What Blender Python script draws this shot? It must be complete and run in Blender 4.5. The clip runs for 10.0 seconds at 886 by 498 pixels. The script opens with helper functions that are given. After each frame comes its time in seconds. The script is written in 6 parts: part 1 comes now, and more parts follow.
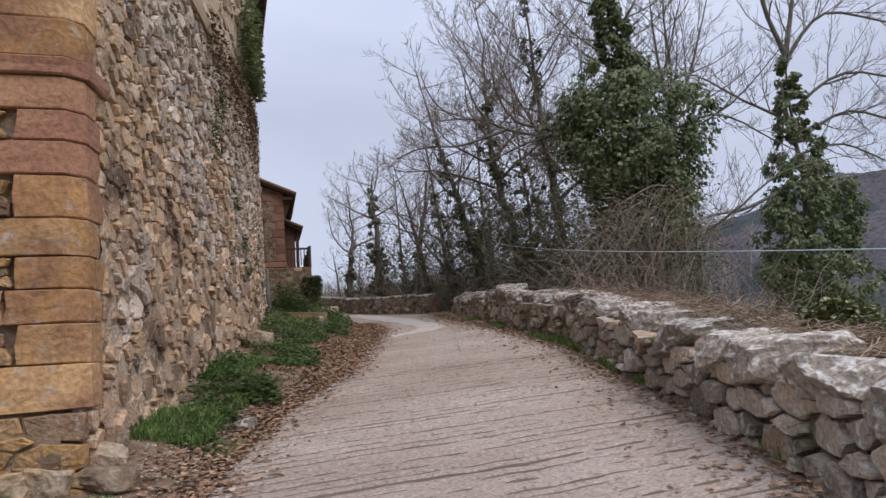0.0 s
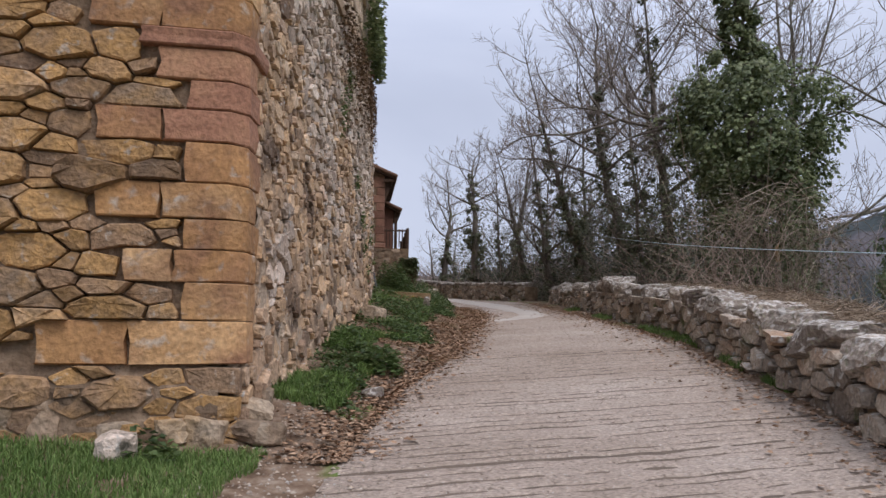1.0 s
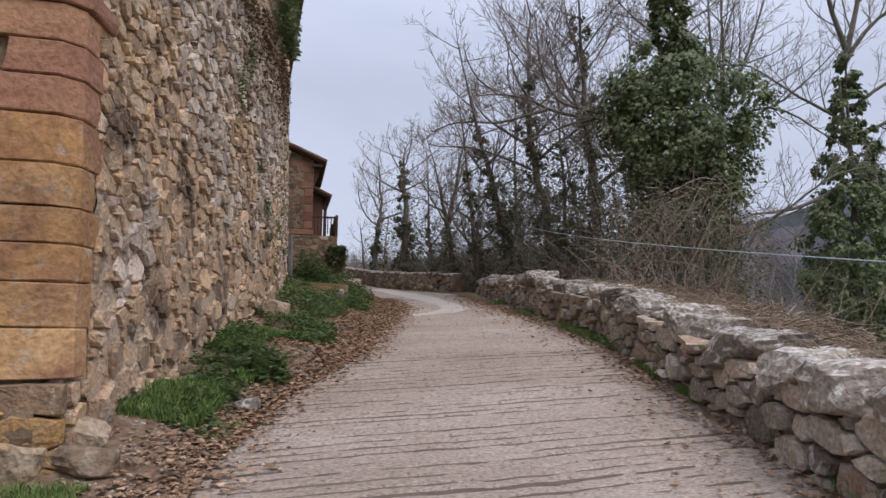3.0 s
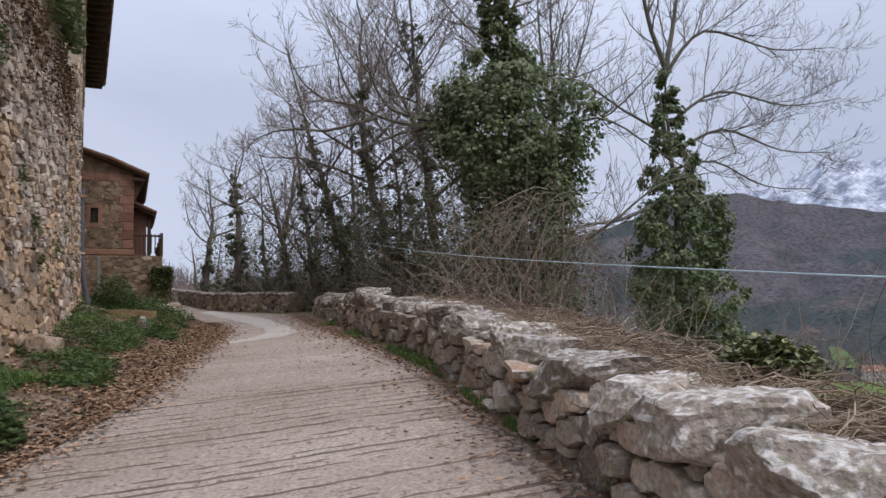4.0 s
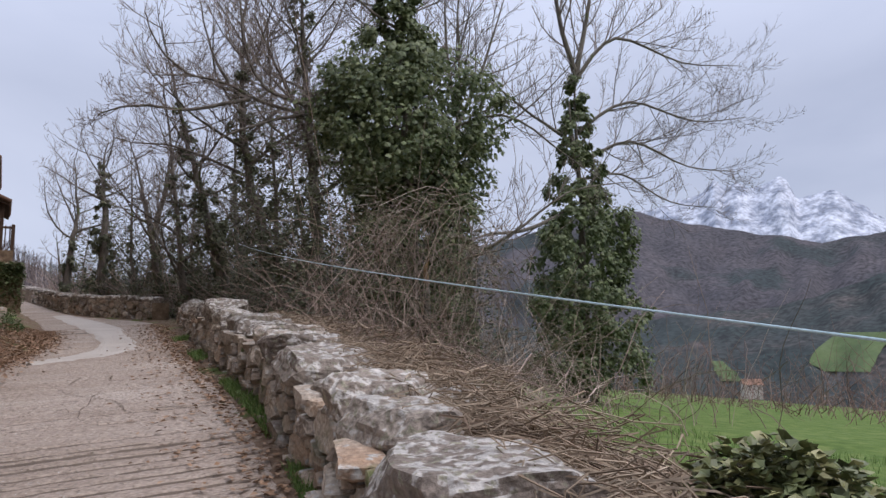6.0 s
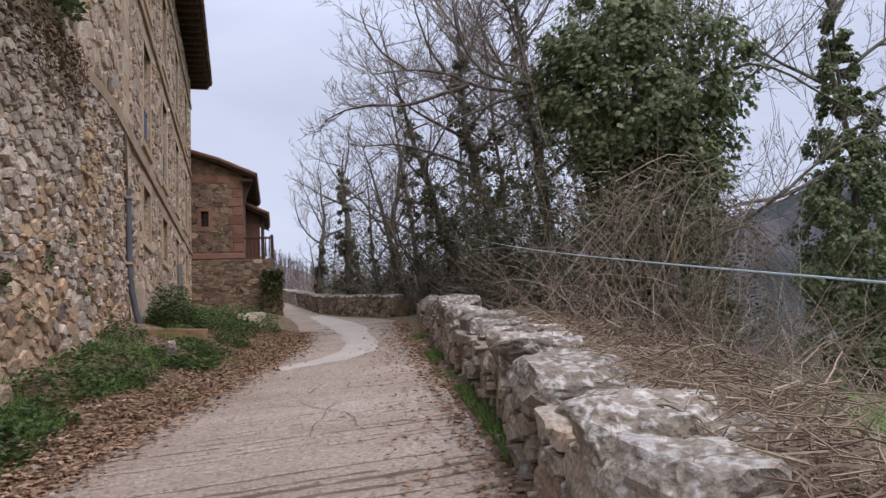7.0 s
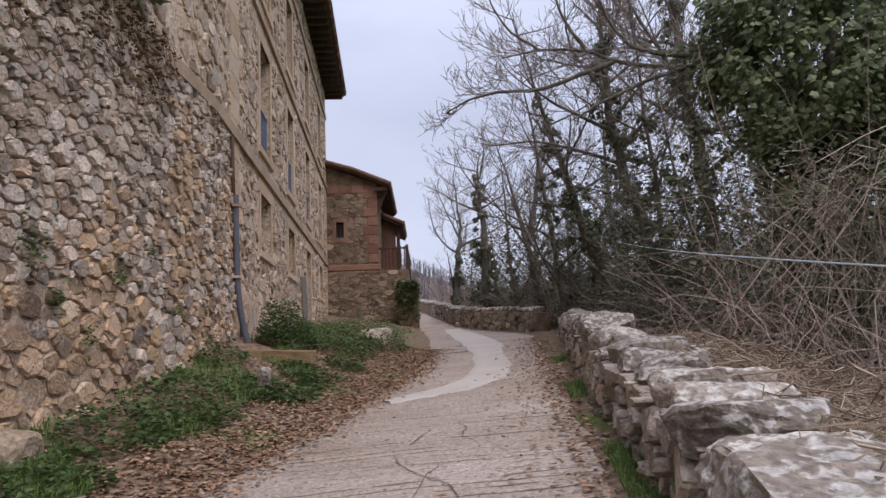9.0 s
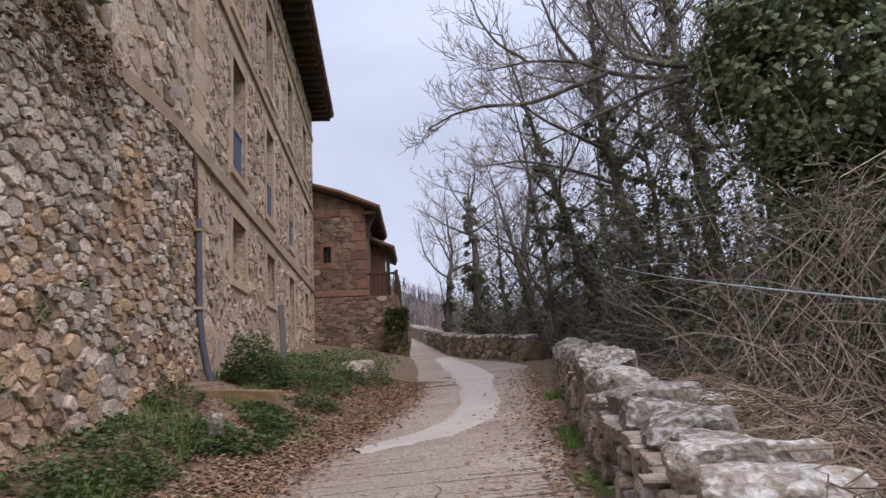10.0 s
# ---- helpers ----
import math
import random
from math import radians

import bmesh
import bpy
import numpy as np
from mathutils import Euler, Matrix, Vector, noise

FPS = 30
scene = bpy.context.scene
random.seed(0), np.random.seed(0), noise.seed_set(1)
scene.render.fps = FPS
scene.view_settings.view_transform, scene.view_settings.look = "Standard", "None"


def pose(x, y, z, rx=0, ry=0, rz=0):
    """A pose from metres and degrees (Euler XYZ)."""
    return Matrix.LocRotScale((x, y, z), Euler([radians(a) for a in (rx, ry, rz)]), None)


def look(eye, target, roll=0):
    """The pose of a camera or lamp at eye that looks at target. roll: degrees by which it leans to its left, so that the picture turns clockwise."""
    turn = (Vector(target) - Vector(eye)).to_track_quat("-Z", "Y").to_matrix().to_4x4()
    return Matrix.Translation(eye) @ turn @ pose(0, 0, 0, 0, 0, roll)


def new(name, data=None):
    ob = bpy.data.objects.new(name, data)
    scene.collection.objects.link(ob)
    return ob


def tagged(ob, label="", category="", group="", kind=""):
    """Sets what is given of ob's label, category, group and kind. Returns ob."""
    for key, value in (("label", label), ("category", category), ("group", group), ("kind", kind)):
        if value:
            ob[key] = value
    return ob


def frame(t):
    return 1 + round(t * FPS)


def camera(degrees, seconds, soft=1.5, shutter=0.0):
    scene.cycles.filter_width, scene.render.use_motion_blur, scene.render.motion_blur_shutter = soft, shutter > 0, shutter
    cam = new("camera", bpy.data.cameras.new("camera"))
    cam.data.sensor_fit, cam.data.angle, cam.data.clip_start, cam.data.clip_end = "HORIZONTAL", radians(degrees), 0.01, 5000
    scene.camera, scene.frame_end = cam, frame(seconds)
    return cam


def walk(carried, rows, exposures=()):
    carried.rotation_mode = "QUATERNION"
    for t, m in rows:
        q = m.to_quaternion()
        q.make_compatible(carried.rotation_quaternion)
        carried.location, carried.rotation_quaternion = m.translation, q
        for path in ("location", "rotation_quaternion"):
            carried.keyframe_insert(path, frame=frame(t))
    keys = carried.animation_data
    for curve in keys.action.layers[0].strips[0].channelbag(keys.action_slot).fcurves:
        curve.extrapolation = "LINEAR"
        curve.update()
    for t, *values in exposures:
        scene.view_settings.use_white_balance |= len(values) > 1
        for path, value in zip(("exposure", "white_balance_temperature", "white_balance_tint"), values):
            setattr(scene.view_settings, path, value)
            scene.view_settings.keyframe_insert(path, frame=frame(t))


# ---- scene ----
import collections

cam = camera(61.5, 10.0)
PATH = [
    (0, (0.169, 0.366, 1.508), (0.636, 2.295, 1.756), -3.5),
    (0.5, (-0.12, 0.334, 1.457), (0.125, 2.308, 1.661), -1.0),
    (1, (-0.236, 0.366, 1.452), (-0.004, 2.34, 1.674), 0.5),
    (1.5, (-0.222, 0.416, 1.443), (0.064, 2.382, 1.676), 1.6),
    (2, (-0.204, 0.429, 1.431), (0.075, 2.396, 1.658), 3.1),
    (2.5, (0.054, 0.695, 1.503), (0.26, 2.676, 1.682), 3.2),
    (3, (0.276, 1.045, 1.606), (0.673, 2.996, 1.797), 1.0),
    (3.1, (0.319, 1.15, 1.604), (0.795, 3.083, 1.8), 1.1),
    (3.2, (0.374, 1.247, 1.6), (0.937, 3.155, 1.803), 1.1),
    (4.3, (1.247, 2.271, 1.748), (2.098, 4.065, 1.992), -1.8),
    (4.5, (1.406, 2.424, 1.739), (2.346, 4.171, 1.988), -1.3),
    (5, (1.74, 2.806, 1.848), (2.871, 4.437, 2.095), 1.9),
    (5.1, (1.81, 2.888, 1.866), (2.952, 4.51, 2.117), 1.5),
    (5.2, (1.878, 2.955, 1.834), (3.025, 4.575, 2.081), 1.3),
    (6.3, (2.449, 4.158, 2.074), (3.303, 5.951, 2.312), -0.3),
    (6.5, (2.502, 4.317, 2.104), (3.215, 6.171, 2.33), 0.1),
    (6.6, (2.542, 4.406, 2.109), (3.196, 6.283, 2.327), -0.1),
    (7, (2.716, 4.841, 2.132), (3.152, 6.78, 2.354), -2.6),
    (7.5, (2.811, 5.331, 2.163), (3.019, 7.305, 2.41), -2.1),
    (8, (2.905, 5.807, 2.266), (3.031, 7.788, 2.511), -1.3),
    (8.5, (3.083, 6.297, 2.331), (3.154, 8.279, 2.585), -3.1),
    (9, (3.184, 6.783, 2.34), (3.241, 8.765, 2.602), -2.2),
    (9.5, (3.299, 7.269, 2.423), (3.365, 9.246, 2.714), -1.0),
    (10, (3.423, 7.783, 2.514), (3.495, 9.756, 2.839), -2.6),
]
walk(cam, [(t, look(eye, target, roll)) for t, eye, target, roll in PATH], [(0.0, 0.07, 6530, 19), (3.0, 0.07, 6530, 19), (4.5, 0.0, 6440, 18), (5.0, -0.12, 6430, 19), (6.5, 0.14, 6480, 20), (7.5, 0.17, 6520, 21), (10.0, 0.16, 6490, 22)])

# ---------- light ----------
world = bpy.data.worlds.new("overcast_sky")
scene.world = world
world.use_nodes = True
wt = world.node_tree
wt.nodes.clear()
w_out = wt.nodes.new("ShaderNodeOutputWorld")
w_bg = wt.nodes.new("ShaderNodeBackground")
w_sky = wt.nodes.new("ShaderNodeTexSky")
w_sky.sky_type = "NISHITA"
w_sky.sun_disc = False
SUN_EL, SUN_AZ = 52.0, 150.0
w_sky.sun_elevation, w_sky.sun_rotation = radians(SUN_EL), radians(SUN_AZ)
w_tc = wt.nodes.new("ShaderNodeTexCoord")
w_map = wt.nodes.new("ShaderNodeMapping")
w_map.inputs["Scale"].default_value = (1.0, 1.0, 2.6)
w_no = wt.nodes.new("ShaderNodeTexNoise")
w_no.inputs["Scale"].default_value = 1.7
w_no.inputs["Detail"].default_value = 5.0
w_no.inputs["Distortion"].default_value = 0.6
w_ramp = wt.nodes.new("ShaderNodeValToRGB")
w_ramp.color_ramp.elements[0].position, w_ramp.color_ramp.elements[1].position = 0.30, 0.72
w_ramp.color_ramp.elements[0].color = (0.455, 0.535, 0.665, 1)
w_ramp.color_ramp.elements[1].color = (0.61, 0.695, 0.82, 1)
w_sep = wt.nodes.new("ShaderNodeSeparateXYZ")
w_up = wt.nodes.new("ShaderNodeMapRange")
w_up.inputs["From Min"].default_value, w_up.inputs["From Max"].default_value = 0.30, 1.0
w_up.inputs["To Min"].default_value, w_up.inputs["To Max"].default_value = 1.0, 2.3
w_mul = wt.nodes.new("ShaderNodeVectorMath")
w_mul.operation = "SCALE"
w_gain = wt.nodes.new("ShaderNodeVectorMath")
w_gain.operation = "SCALE"
w_gain.inputs["Scale"].default_value = 0.10
w_mix = wt.nodes.new("ShaderNodeMix")
w_mix.data_type = "RGBA"
w_mix.inputs["Factor"].default_value = 0.90
wt.links.new(w_tc.outputs["Generated"], w_map.inputs["Vector"])
wt.links.new(w_map.outputs["Vector"], w_no.inputs["Vector"])
wt.links.new(w_no.outputs["Fac"], w_ramp.inputs["Fac"])
wt.links.new(w_tc.outputs["Generated"], w_sep.inputs["Vector"])
wt.links.new(w_sep.outputs["Z"], w_up.inputs["Value"])
wt.links.new(w_ramp.outputs["Color"], w_mul.inputs[0])
wt.links.new(w_up.outputs["Result"], w_mul.inputs["Scale"])
wt.links.new(w_sky.outputs["Color"], w_gain.inputs[0])
wt.links.new(w_gain.outputs["Vector"], w_mix.inputs["A"])
wt.links.new(w_mul.outputs["Vector"], w_mix.inputs["B"])
wt.links.new(w_mix.outputs["Result"], w_bg.inputs["Color"])
w_bg.inputs["Strength"].default_value = 1.0
wt.links.new(w_bg.outputs["Background"], w_out.inputs["Surface"])

sun = new("sun", bpy.data.lights.new("sun", "SUN"))
sun.data.energy, sun.data.angle, sun.data.color = 1.6, radians(40), (1.0, 0.96, 0.90)
sun.matrix_world = look((30 * math.sin(radians(SUN_AZ)), 30 * math.cos(radians(SUN_AZ)), 40), (0, 0, 0))


# ---------- materials ----------
def mat(name, tones, scale=3.0, rough=0.9, bump=0.3, bump_scale=40.0, fine=(0.85, 1.12), vary="", vary_amount=0.25,
        spots=None, spot_scale=6.0, spot_cover=0.62, metal=0.0, stretch=(1, 1, 1), spec=0.3, detail=6.0, second=None, edge=0.045, top=0.0):
    """Procedural surface: tones blended by large noise, fine grain, patches of a second growth or tone, per-piece
    variation and relief.
    """
    m = bpy.data.materials.new(name)
    m.use_nodes = True
    nt = m.node_tree
    nodes, links = nt.nodes, nt.links
    bsdf = nodes["Principled BSDF"]
    bsdf.inputs["Roughness"].default_value = rough
    bsdf.inputs["Metallic"].default_value = metal
    bsdf.inputs["Specular IOR Level"].default_value = spec
    tc = nodes.new("ShaderNodeTexCoord")
    mp = nodes.new("ShaderNodeMapping")
    mp.inputs["Scale"].default_value = stretch
    links.new(tc.outputs["Object"], mp.inputs["Vector"])
    big = nodes.new("ShaderNodeTexNoise")
    big.inputs["Scale"].default_value, big.inputs["Detail"].default_value = scale, detail
    big.inputs["Roughness"].default_value = 0.6
    links.new(mp.outputs["Vector"], big.inputs["Vector"])
    value = big.outputs["Fac"]
    rnd = None
    if vary:
        if vary == "object":
            rnd = nodes.new("ShaderNodeObjectInfo").outputs["Random"]
        else:
            rnd = nodes.new("ShaderNodeNewGeometry").outputs["Random Per Island"]
        mix = nodes.new("ShaderNodeMix")
        mix.inputs["Factor"].default_value = 0.55
        spread = nodes.new("ShaderNodeMapRange")
        spread.inputs["To Min"].default_value, spread.inputs["To Max"].default_value = 0.18, 0.82
        links.new(rnd, spread.inputs["Value"])
        links.new(value, mix.inputs["A"])
        links.new(spread.outputs["Result"], mix.inputs["B"])
        value = mix.outputs["Result"]
    ramp = nodes.new("ShaderNodeValToRGB")
    ramp.color_ramp.elements.remove(ramp.color_ramp.elements[1])
    n = len(tones)
    for i, c in enumerate(tones):
        at = 0.28 + 0.44 * i / max(1, n - 1)
        e = ramp.color_ramp.elements[0] if i == 0 else ramp.color_ramp.elements.new(at)
        e.position, e.color = at, (*c, 1)
    links.new(value, ramp.inputs["Fac"])
    color = ramp.outputs["Color"]
    grain = nodes.new("ShaderNodeTexNoise")
    grain.inputs["Scale"].default_value, grain.inputs["Detail"].default_value = bump_scale, 5.0
    links.new(mp.outputs["Vector"], grain.inputs["Vector"])
    gr = nodes.new("ShaderNodeMapRange")
    gr.inputs["From Min"].default_value, gr.inputs["From Max"].default_value = 0.3, 0.7
    gr.inputs["To Min"].default_value, gr.inputs["To Max"].default_value = fine
    links.new(grain.outputs["Fac"], gr.inputs["Value"])
    if rnd is not None:
        vr = nodes.new("ShaderNodeMath")
        vr.operation = "MULTIPLY_ADD"
        vr.inputs[1].default_value, vr.inputs[2].default_value = 7.31, 0.0
        links.new(rnd, vr.inputs[0])
        fr = nodes.new("ShaderNodeMath")
        fr.operation = "FRACT"
        links.new(vr.outputs[0], fr.inputs[0])
        rg = nodes.new("ShaderNodeMapRange")
        rg.inputs["To Min"].default_value, rg.inputs["To Max"].default_value = 1 - vary_amount, 1 + vary_amount
        links.new(fr.outputs[0], rg.inputs["Value"])
        mm = nodes.new("ShaderNodeMath")
        mm.operation = "MULTIPLY"
        links.new(gr.outputs["Result"], mm.inputs[0])
        links.new(rg.outputs["Result"], mm.inputs[1])
        gain = mm.outputs[0]
    else:
        gain = gr.outputs["Result"]
    for layer in ((spots, spot_scale, spot_cover), second):
        if layer and layer[0]:
            sp = nodes.new("ShaderNodeTexNoise")
            sp.inputs["Scale"].default_value, sp.inputs["Detail"].default_value = layer[1], 7.0
            sp.inputs["Distortion"].default_value = 0.4
            links.new(tc.outputs["Object"], sp.inputs["Vector"])
            sr = nodes.new("ShaderNodeMapRange")
            sr.inputs["From Min"].default_value, sr.inputs["From Max"].default_value = layer[2] - edge, layer[2] + edge
            cover = sp.outputs["Fac"]
            if top and layer[0] is spots:
                face = nodes.new("ShaderNodeSeparateXYZ")
                links.new(nodes.new("ShaderNodeNewGeometry").outputs["Normal"], face.inputs["Vector"])
                up = nodes.new("ShaderNodeMath")
                up.operation = "MULTIPLY_ADD"
                up.inputs[1].default_value = top
                links.new(face.outputs["Z"], up.inputs[0])
                links.new(cover, up.inputs[2])
                cover = up.outputs[0]
            links.new(cover, sr.inputs["Value"])
            sm = nodes.new("ShaderNodeMix")
            sm.data_type = "RGBA"
            sm.inputs["B"].default_value = (*layer[0], 1)
            links.new(sr.outputs["Result"], sm.inputs["Factor"])
            links.new(color, sm.inputs["A"])
            color = sm.outputs["Result"]
    sc = nodes.new("ShaderNodeVectorMath")
    sc.operation = "SCALE"
    links.new(color, sc.inputs[0])
    links.new(gain, sc.inputs["Scale"])
    links.new(sc.outputs["Vector"], bsdf.inputs["Base Color"])
    if bump:
        bp = nodes.new("ShaderNodeBump")
        bp.inputs["Strength"].default_value, bp.inputs["Distance"].default_value = bump, 0.03
        links.new(grain.outputs["Fac"], bp.inputs["Height"])
        links.new(bp.outputs["Normal"], bsdf.inputs["Normal"])
    return m


GREY = [(0.26, 0.195, 0.15), (0.45, 0.355, 0.275), (0.60, 0.505, 0.415), (0.50, 0.355, 0.25)]
RUB = [(0.24, 0.16, 0.11), (0.45, 0.315, 0.205), (0.50, 0.335, 0.195), (0.58, 0.465, 0.35)]
OCH = [(0.15, 0.10, 0.066), (0.29, 0.185, 0.105), (0.42, 0.245, 0.095), (0.31, 0.22, 0.145)]
DRY = [(0.17, 0.135, 0.105), (0.30, 0.24, 0.185), (0.45, 0.38, 0.30), (0.35, 0.235, 0.155)]
LICHEN = (0.55, 0.54, 0.50)
M = {}
for suffix, how in (("", "object"), ("_rest", "island")):
    M["rubble" + suffix] = mat("rubble_stone" + suffix, RUB, 2.0, vary=how, bump=0.8, bump_scale=34, fine=(0.68, 1.25), spots=(0.17, 0.115, 0.078), spot_scale=1.1, spot_cover=0.60, second=(LICHEN, 13.0, 0.68))
    M["grey" + suffix] = mat("grey_rubble" + suffix, GREY, 2.0, vary=how, bump=0.8, bump_scale=34, fine=(0.68, 1.25), spots=(0.46, 0.43, 0.38), spot_scale=9.0, spot_cover=0.62, second=((0.09, 0.08, 0.06), 6.0, 0.66))
    M["ochre" + suffix] = mat("ochre_rubble" + suffix, OCH, 4.0, vary=how, bump=0.9, bump_scale=26, fine=(0.66, 1.25), spots=(0.38, 0.32, 0.25), spot_scale=11.0, spot_cover=0.66)
    M["dry" + suffix] = mat("dry_wall_stone" + suffix, DRY, 3.0, vary=how, bump=0.9, bump_scale=30, fine=(0.66, 1.25), spots=(0.44, 0.42, 0.38), spot_scale=11.0, spot_cover=0.62,
                            second=((0.10, 0.11, 0.04), 2.2, 0.66))
    M["facade" + suffix] = mat("pale_tan_rubble" + suffix, [(0.27, 0.19, 0.13), (0.44, 0.325, 0.23), (0.56, 0.435, 0.32), (0.50, 0.36, 0.24)], 2.0, vary=how, bump=0.8, bump_scale=30, fine=(0.66, 1.25), spots=(0.60, 0.51, 0.41), spot_scale=5.0, spot_cover=0.58)
    M["brown" + suffix] = mat("brown_house_stone" + suffix, [(0.10, 0.072, 0.05), (0.19, 0.138, 0.095), (0.275, 0.205, 0.14), (0.35, 0.27, 0.195)], 2.0, vary=how, bump=0.8, bump_scale=24, fine=(0.66, 1.25), spots=(0.07, 0.055, 0.04), spot_scale=2.2, spot_cover=0.62)
    M["cap" + suffix] = mat("cap_stone" + suffix, [(0.17, 0.136, 0.11), (0.26, 0.214, 0.173), (0.36, 0.305, 0.25)], 5.0, vary=how, bump=1.0, bump_scale=24, fine=(0.62, 1.3),
                            spots=(0.46, 0.43, 0.385), spot_scale=12.0, spot_cover=0.60, second=((0.27, 0.25, 0.18), 23.0, 0.60), edge=0.03, top=0.10)
M["footing"] = mat("mortared_footing", [(0.17, 0.122, 0.085), (0.28, 0.20, 0.13), (0.35, 0.275, 0.195), (0.36, 0.235, 0.115)], 3.5, bump=1.0, bump_scale=22, fine=(0.6, 1.25), vary="object", spots=(0.33, 0.265, 0.19), spot_scale=7.0, spot_cover=0.62)
M["quoin"] = mat("ochre_sandstone", [(0.28, 0.145, 0.065), (0.43, 0.235, 0.098), (0.54, 0.345, 0.175)], 3.2, vary="object", vary_amount=0.12,
                 spots=(0.45, 0.40, 0.33), spot_scale=9, spot_cover=0.67, bump=0.6, bump_scale=24, fine=(0.72, 1.2), second=((0.26, 0.135, 0.075), 1.7, 0.55), edge=0.10)
M["brownstone"] = mat("weathered_brown_red_stone", [(0.17, 0.085, 0.06), (0.245, 0.13, 0.09), (0.31, 0.18, 0.125)], 2.0, vary="object", vary_amount=0.15, bump=0.6, bump_scale=26, fine=(0.7, 1.2))
M["redstone"] = mat("red_sandstone", [(0.23, 0.11, 0.07), (0.33, 0.165, 0.10), (0.43, 0.25, 0.135)], 3.0, vary="object", vary_amount=0.12, bump=0.6, bump_scale=26, fine=(0.72, 1.2))
# the near-black spots paint shadowed pits into the mortar colour
M["mortar"] = mat("earth_mortar", [(0.27, 0.20, 0.135), (0.40, 0.305, 0.215), (0.50, 0.40, 0.295)], 1.2, bump=0.9, bump_scale=30, fine=(0.66, 1.25), spots=(0.10, 0.075, 0.05), spot_scale=8.0, spot_cover=0.63)
# ochre mud joint, its tones darkened to carry the shade between stones
M["shade_mortar"] = mat("shaded_earth_joint", [(0.085, 0.06, 0.04), (0.19, 0.13, 0.082), (0.33, 0.245, 0.165)], 3.5, bump=0.8, bump_scale=25)
M["plaster"] = mat("worn_tan_plaster", [(0.42, 0.30, 0.205), (0.58, 0.44, 0.315), (0.66, 0.535, 0.41)], 0.9, bump=1.0, bump_scale=18, fine=(0.62, 1.28),
                   spots=(0.26, 0.19, 0.13), spot_scale=5.5, spot_cover=0.60, second=((0.62, 0.53, 0.43), 7.0, 0.62))
M["ashlar"] = mat("dressed_tan_stone", [(0.46, 0.32, 0.20), (0.56, 0.41, 0.27), (0.60, 0.48, 0.35)], 1.5, bump=0.3, vary="object", vary_amount=0.1)
M["string"] = mat("string_course_stone", [(0.30, 0.205, 0.13), (0.42, 0.305, 0.205), (0.48, 0.38, 0.275)], 1.2, bump=0.4)
M["road"] = mat("ribbed_concrete", [(0.32, 0.25, 0.193), (0.43, 0.347, 0.28), (0.51, 0.43, 0.36)], 0.7, bump=1.0, bump_scale=60, fine=(0.62, 1.26), stretch=(0.5, 1, 1),
                spots=(0.22, 0.172, 0.13), spot_scale=26.0, spot_cover=0.64, second=((0.52, 0.48, 0.43), 40.0, 0.68))
M["joint_soil"] = mat("soil_in_the_grooves", [(0.11, 0.083, 0.062), (0.21, 0.16, 0.12)], 3.0, bump=0.6, bump_scale=60)
M["patch"] = mat("smooth_concrete", [(0.46, 0.41, 0.355), (0.54, 0.49, 0.43)], 1.0, bump=0.4, bump_scale=60, fine=(0.9, 1.1))
M["wood"] = mat("dark_old_wood", [(0.035, 0.022, 0.016), (0.075, 0.045, 0.03), (0.10, 0.065, 0.045)], 3.0, stretch=(8, 8, 1), bump=0.4)
M["tile"] = mat("weathered_clay_tile", [(0.11, 0.06, 0.04), (0.19, 0.10, 0.065), (0.24, 0.17, 0.12)], 4.0, vary="island", bump=0.4)
M["bark"] = mat("grey_brown_bark", [(0.075, 0.063, 0.051), (0.14, 0.12, 0.098), (0.22, 0.19, 0.16)], 3.0, bump=0.8, bump_scale=18, stretch=(3, 3, 0.8),
                spots=(0.10, 0.11, 0.05), spot_scale=3.0, spot_cover=0.62)
M["twig"] = mat("bare_twig", [(0.11, 0.088, 0.074), (0.18, 0.148, 0.125), (0.25, 0.21, 0.18)], 2.0, bump=0)
M["bramble"] = mat("dry_bramble", [(0.15, 0.105, 0.082), (0.27, 0.20, 0.16), (0.42, 0.34, 0.275)], 1.2, bump=0, vary="island", vary_amount=0.35)
M["hedge"] = mat("reddish_bare_hedge", [(0.13, 0.075, 0.06), (0.21, 0.13, 0.105), (0.30, 0.215, 0.17)], 0.4, bump=0, vary="island", vary_amount=0.3)
M["vine"] = mat("pale_bare_vine", [(0.20, 0.15, 0.12), (0.30, 0.235, 0.19), (0.42, 0.35, 0.29)], 1.2, bump=0, vary="island", vary_amount=0.3)
M["straw"] = mat("dead_vine", [(0.16, 0.11, 0.075), (0.28, 0.21, 0.145), (0.40, 0.32, 0.23)], 2.0, bump=0, vary="island", vary_amount=0.3)
M["ivy"] = mat("ivy_leaf", [(0.065, 0.09, 0.038), (0.135, 0.17, 0.072), (0.27, 0.30, 0.15)], 1.1, rough=0.48, spec=0.4, bump=0, vary="island", vary_amount=0.25)
M["bushivy"] = mat("yellowing_ivy_leaf", [(0.08, 0.10, 0.042), (0.16, 0.18, 0.07), (0.30, 0.27, 0.12)], 1.6, rough=0.45, spec=0.4, bump=0, vary="island", vary_amount=0.35)
M["scrub"] = mat("grey_green_leaf", [(0.075, 0.08, 0.05), (0.125, 0.135, 0.08), (0.20, 0.20, 0.125)], 1.2, rough=0.6, bump=0, vary="island", vary_amount=0.35)
M["bushleaf"] = mat("weed_leaf", [(0.05, 0.08, 0.03), (0.09, 0.14, 0.045), (0.15, 0.19, 0.07)], 1.6, rough=0.6, bump=0, vary="island", vary_amount=0.3)
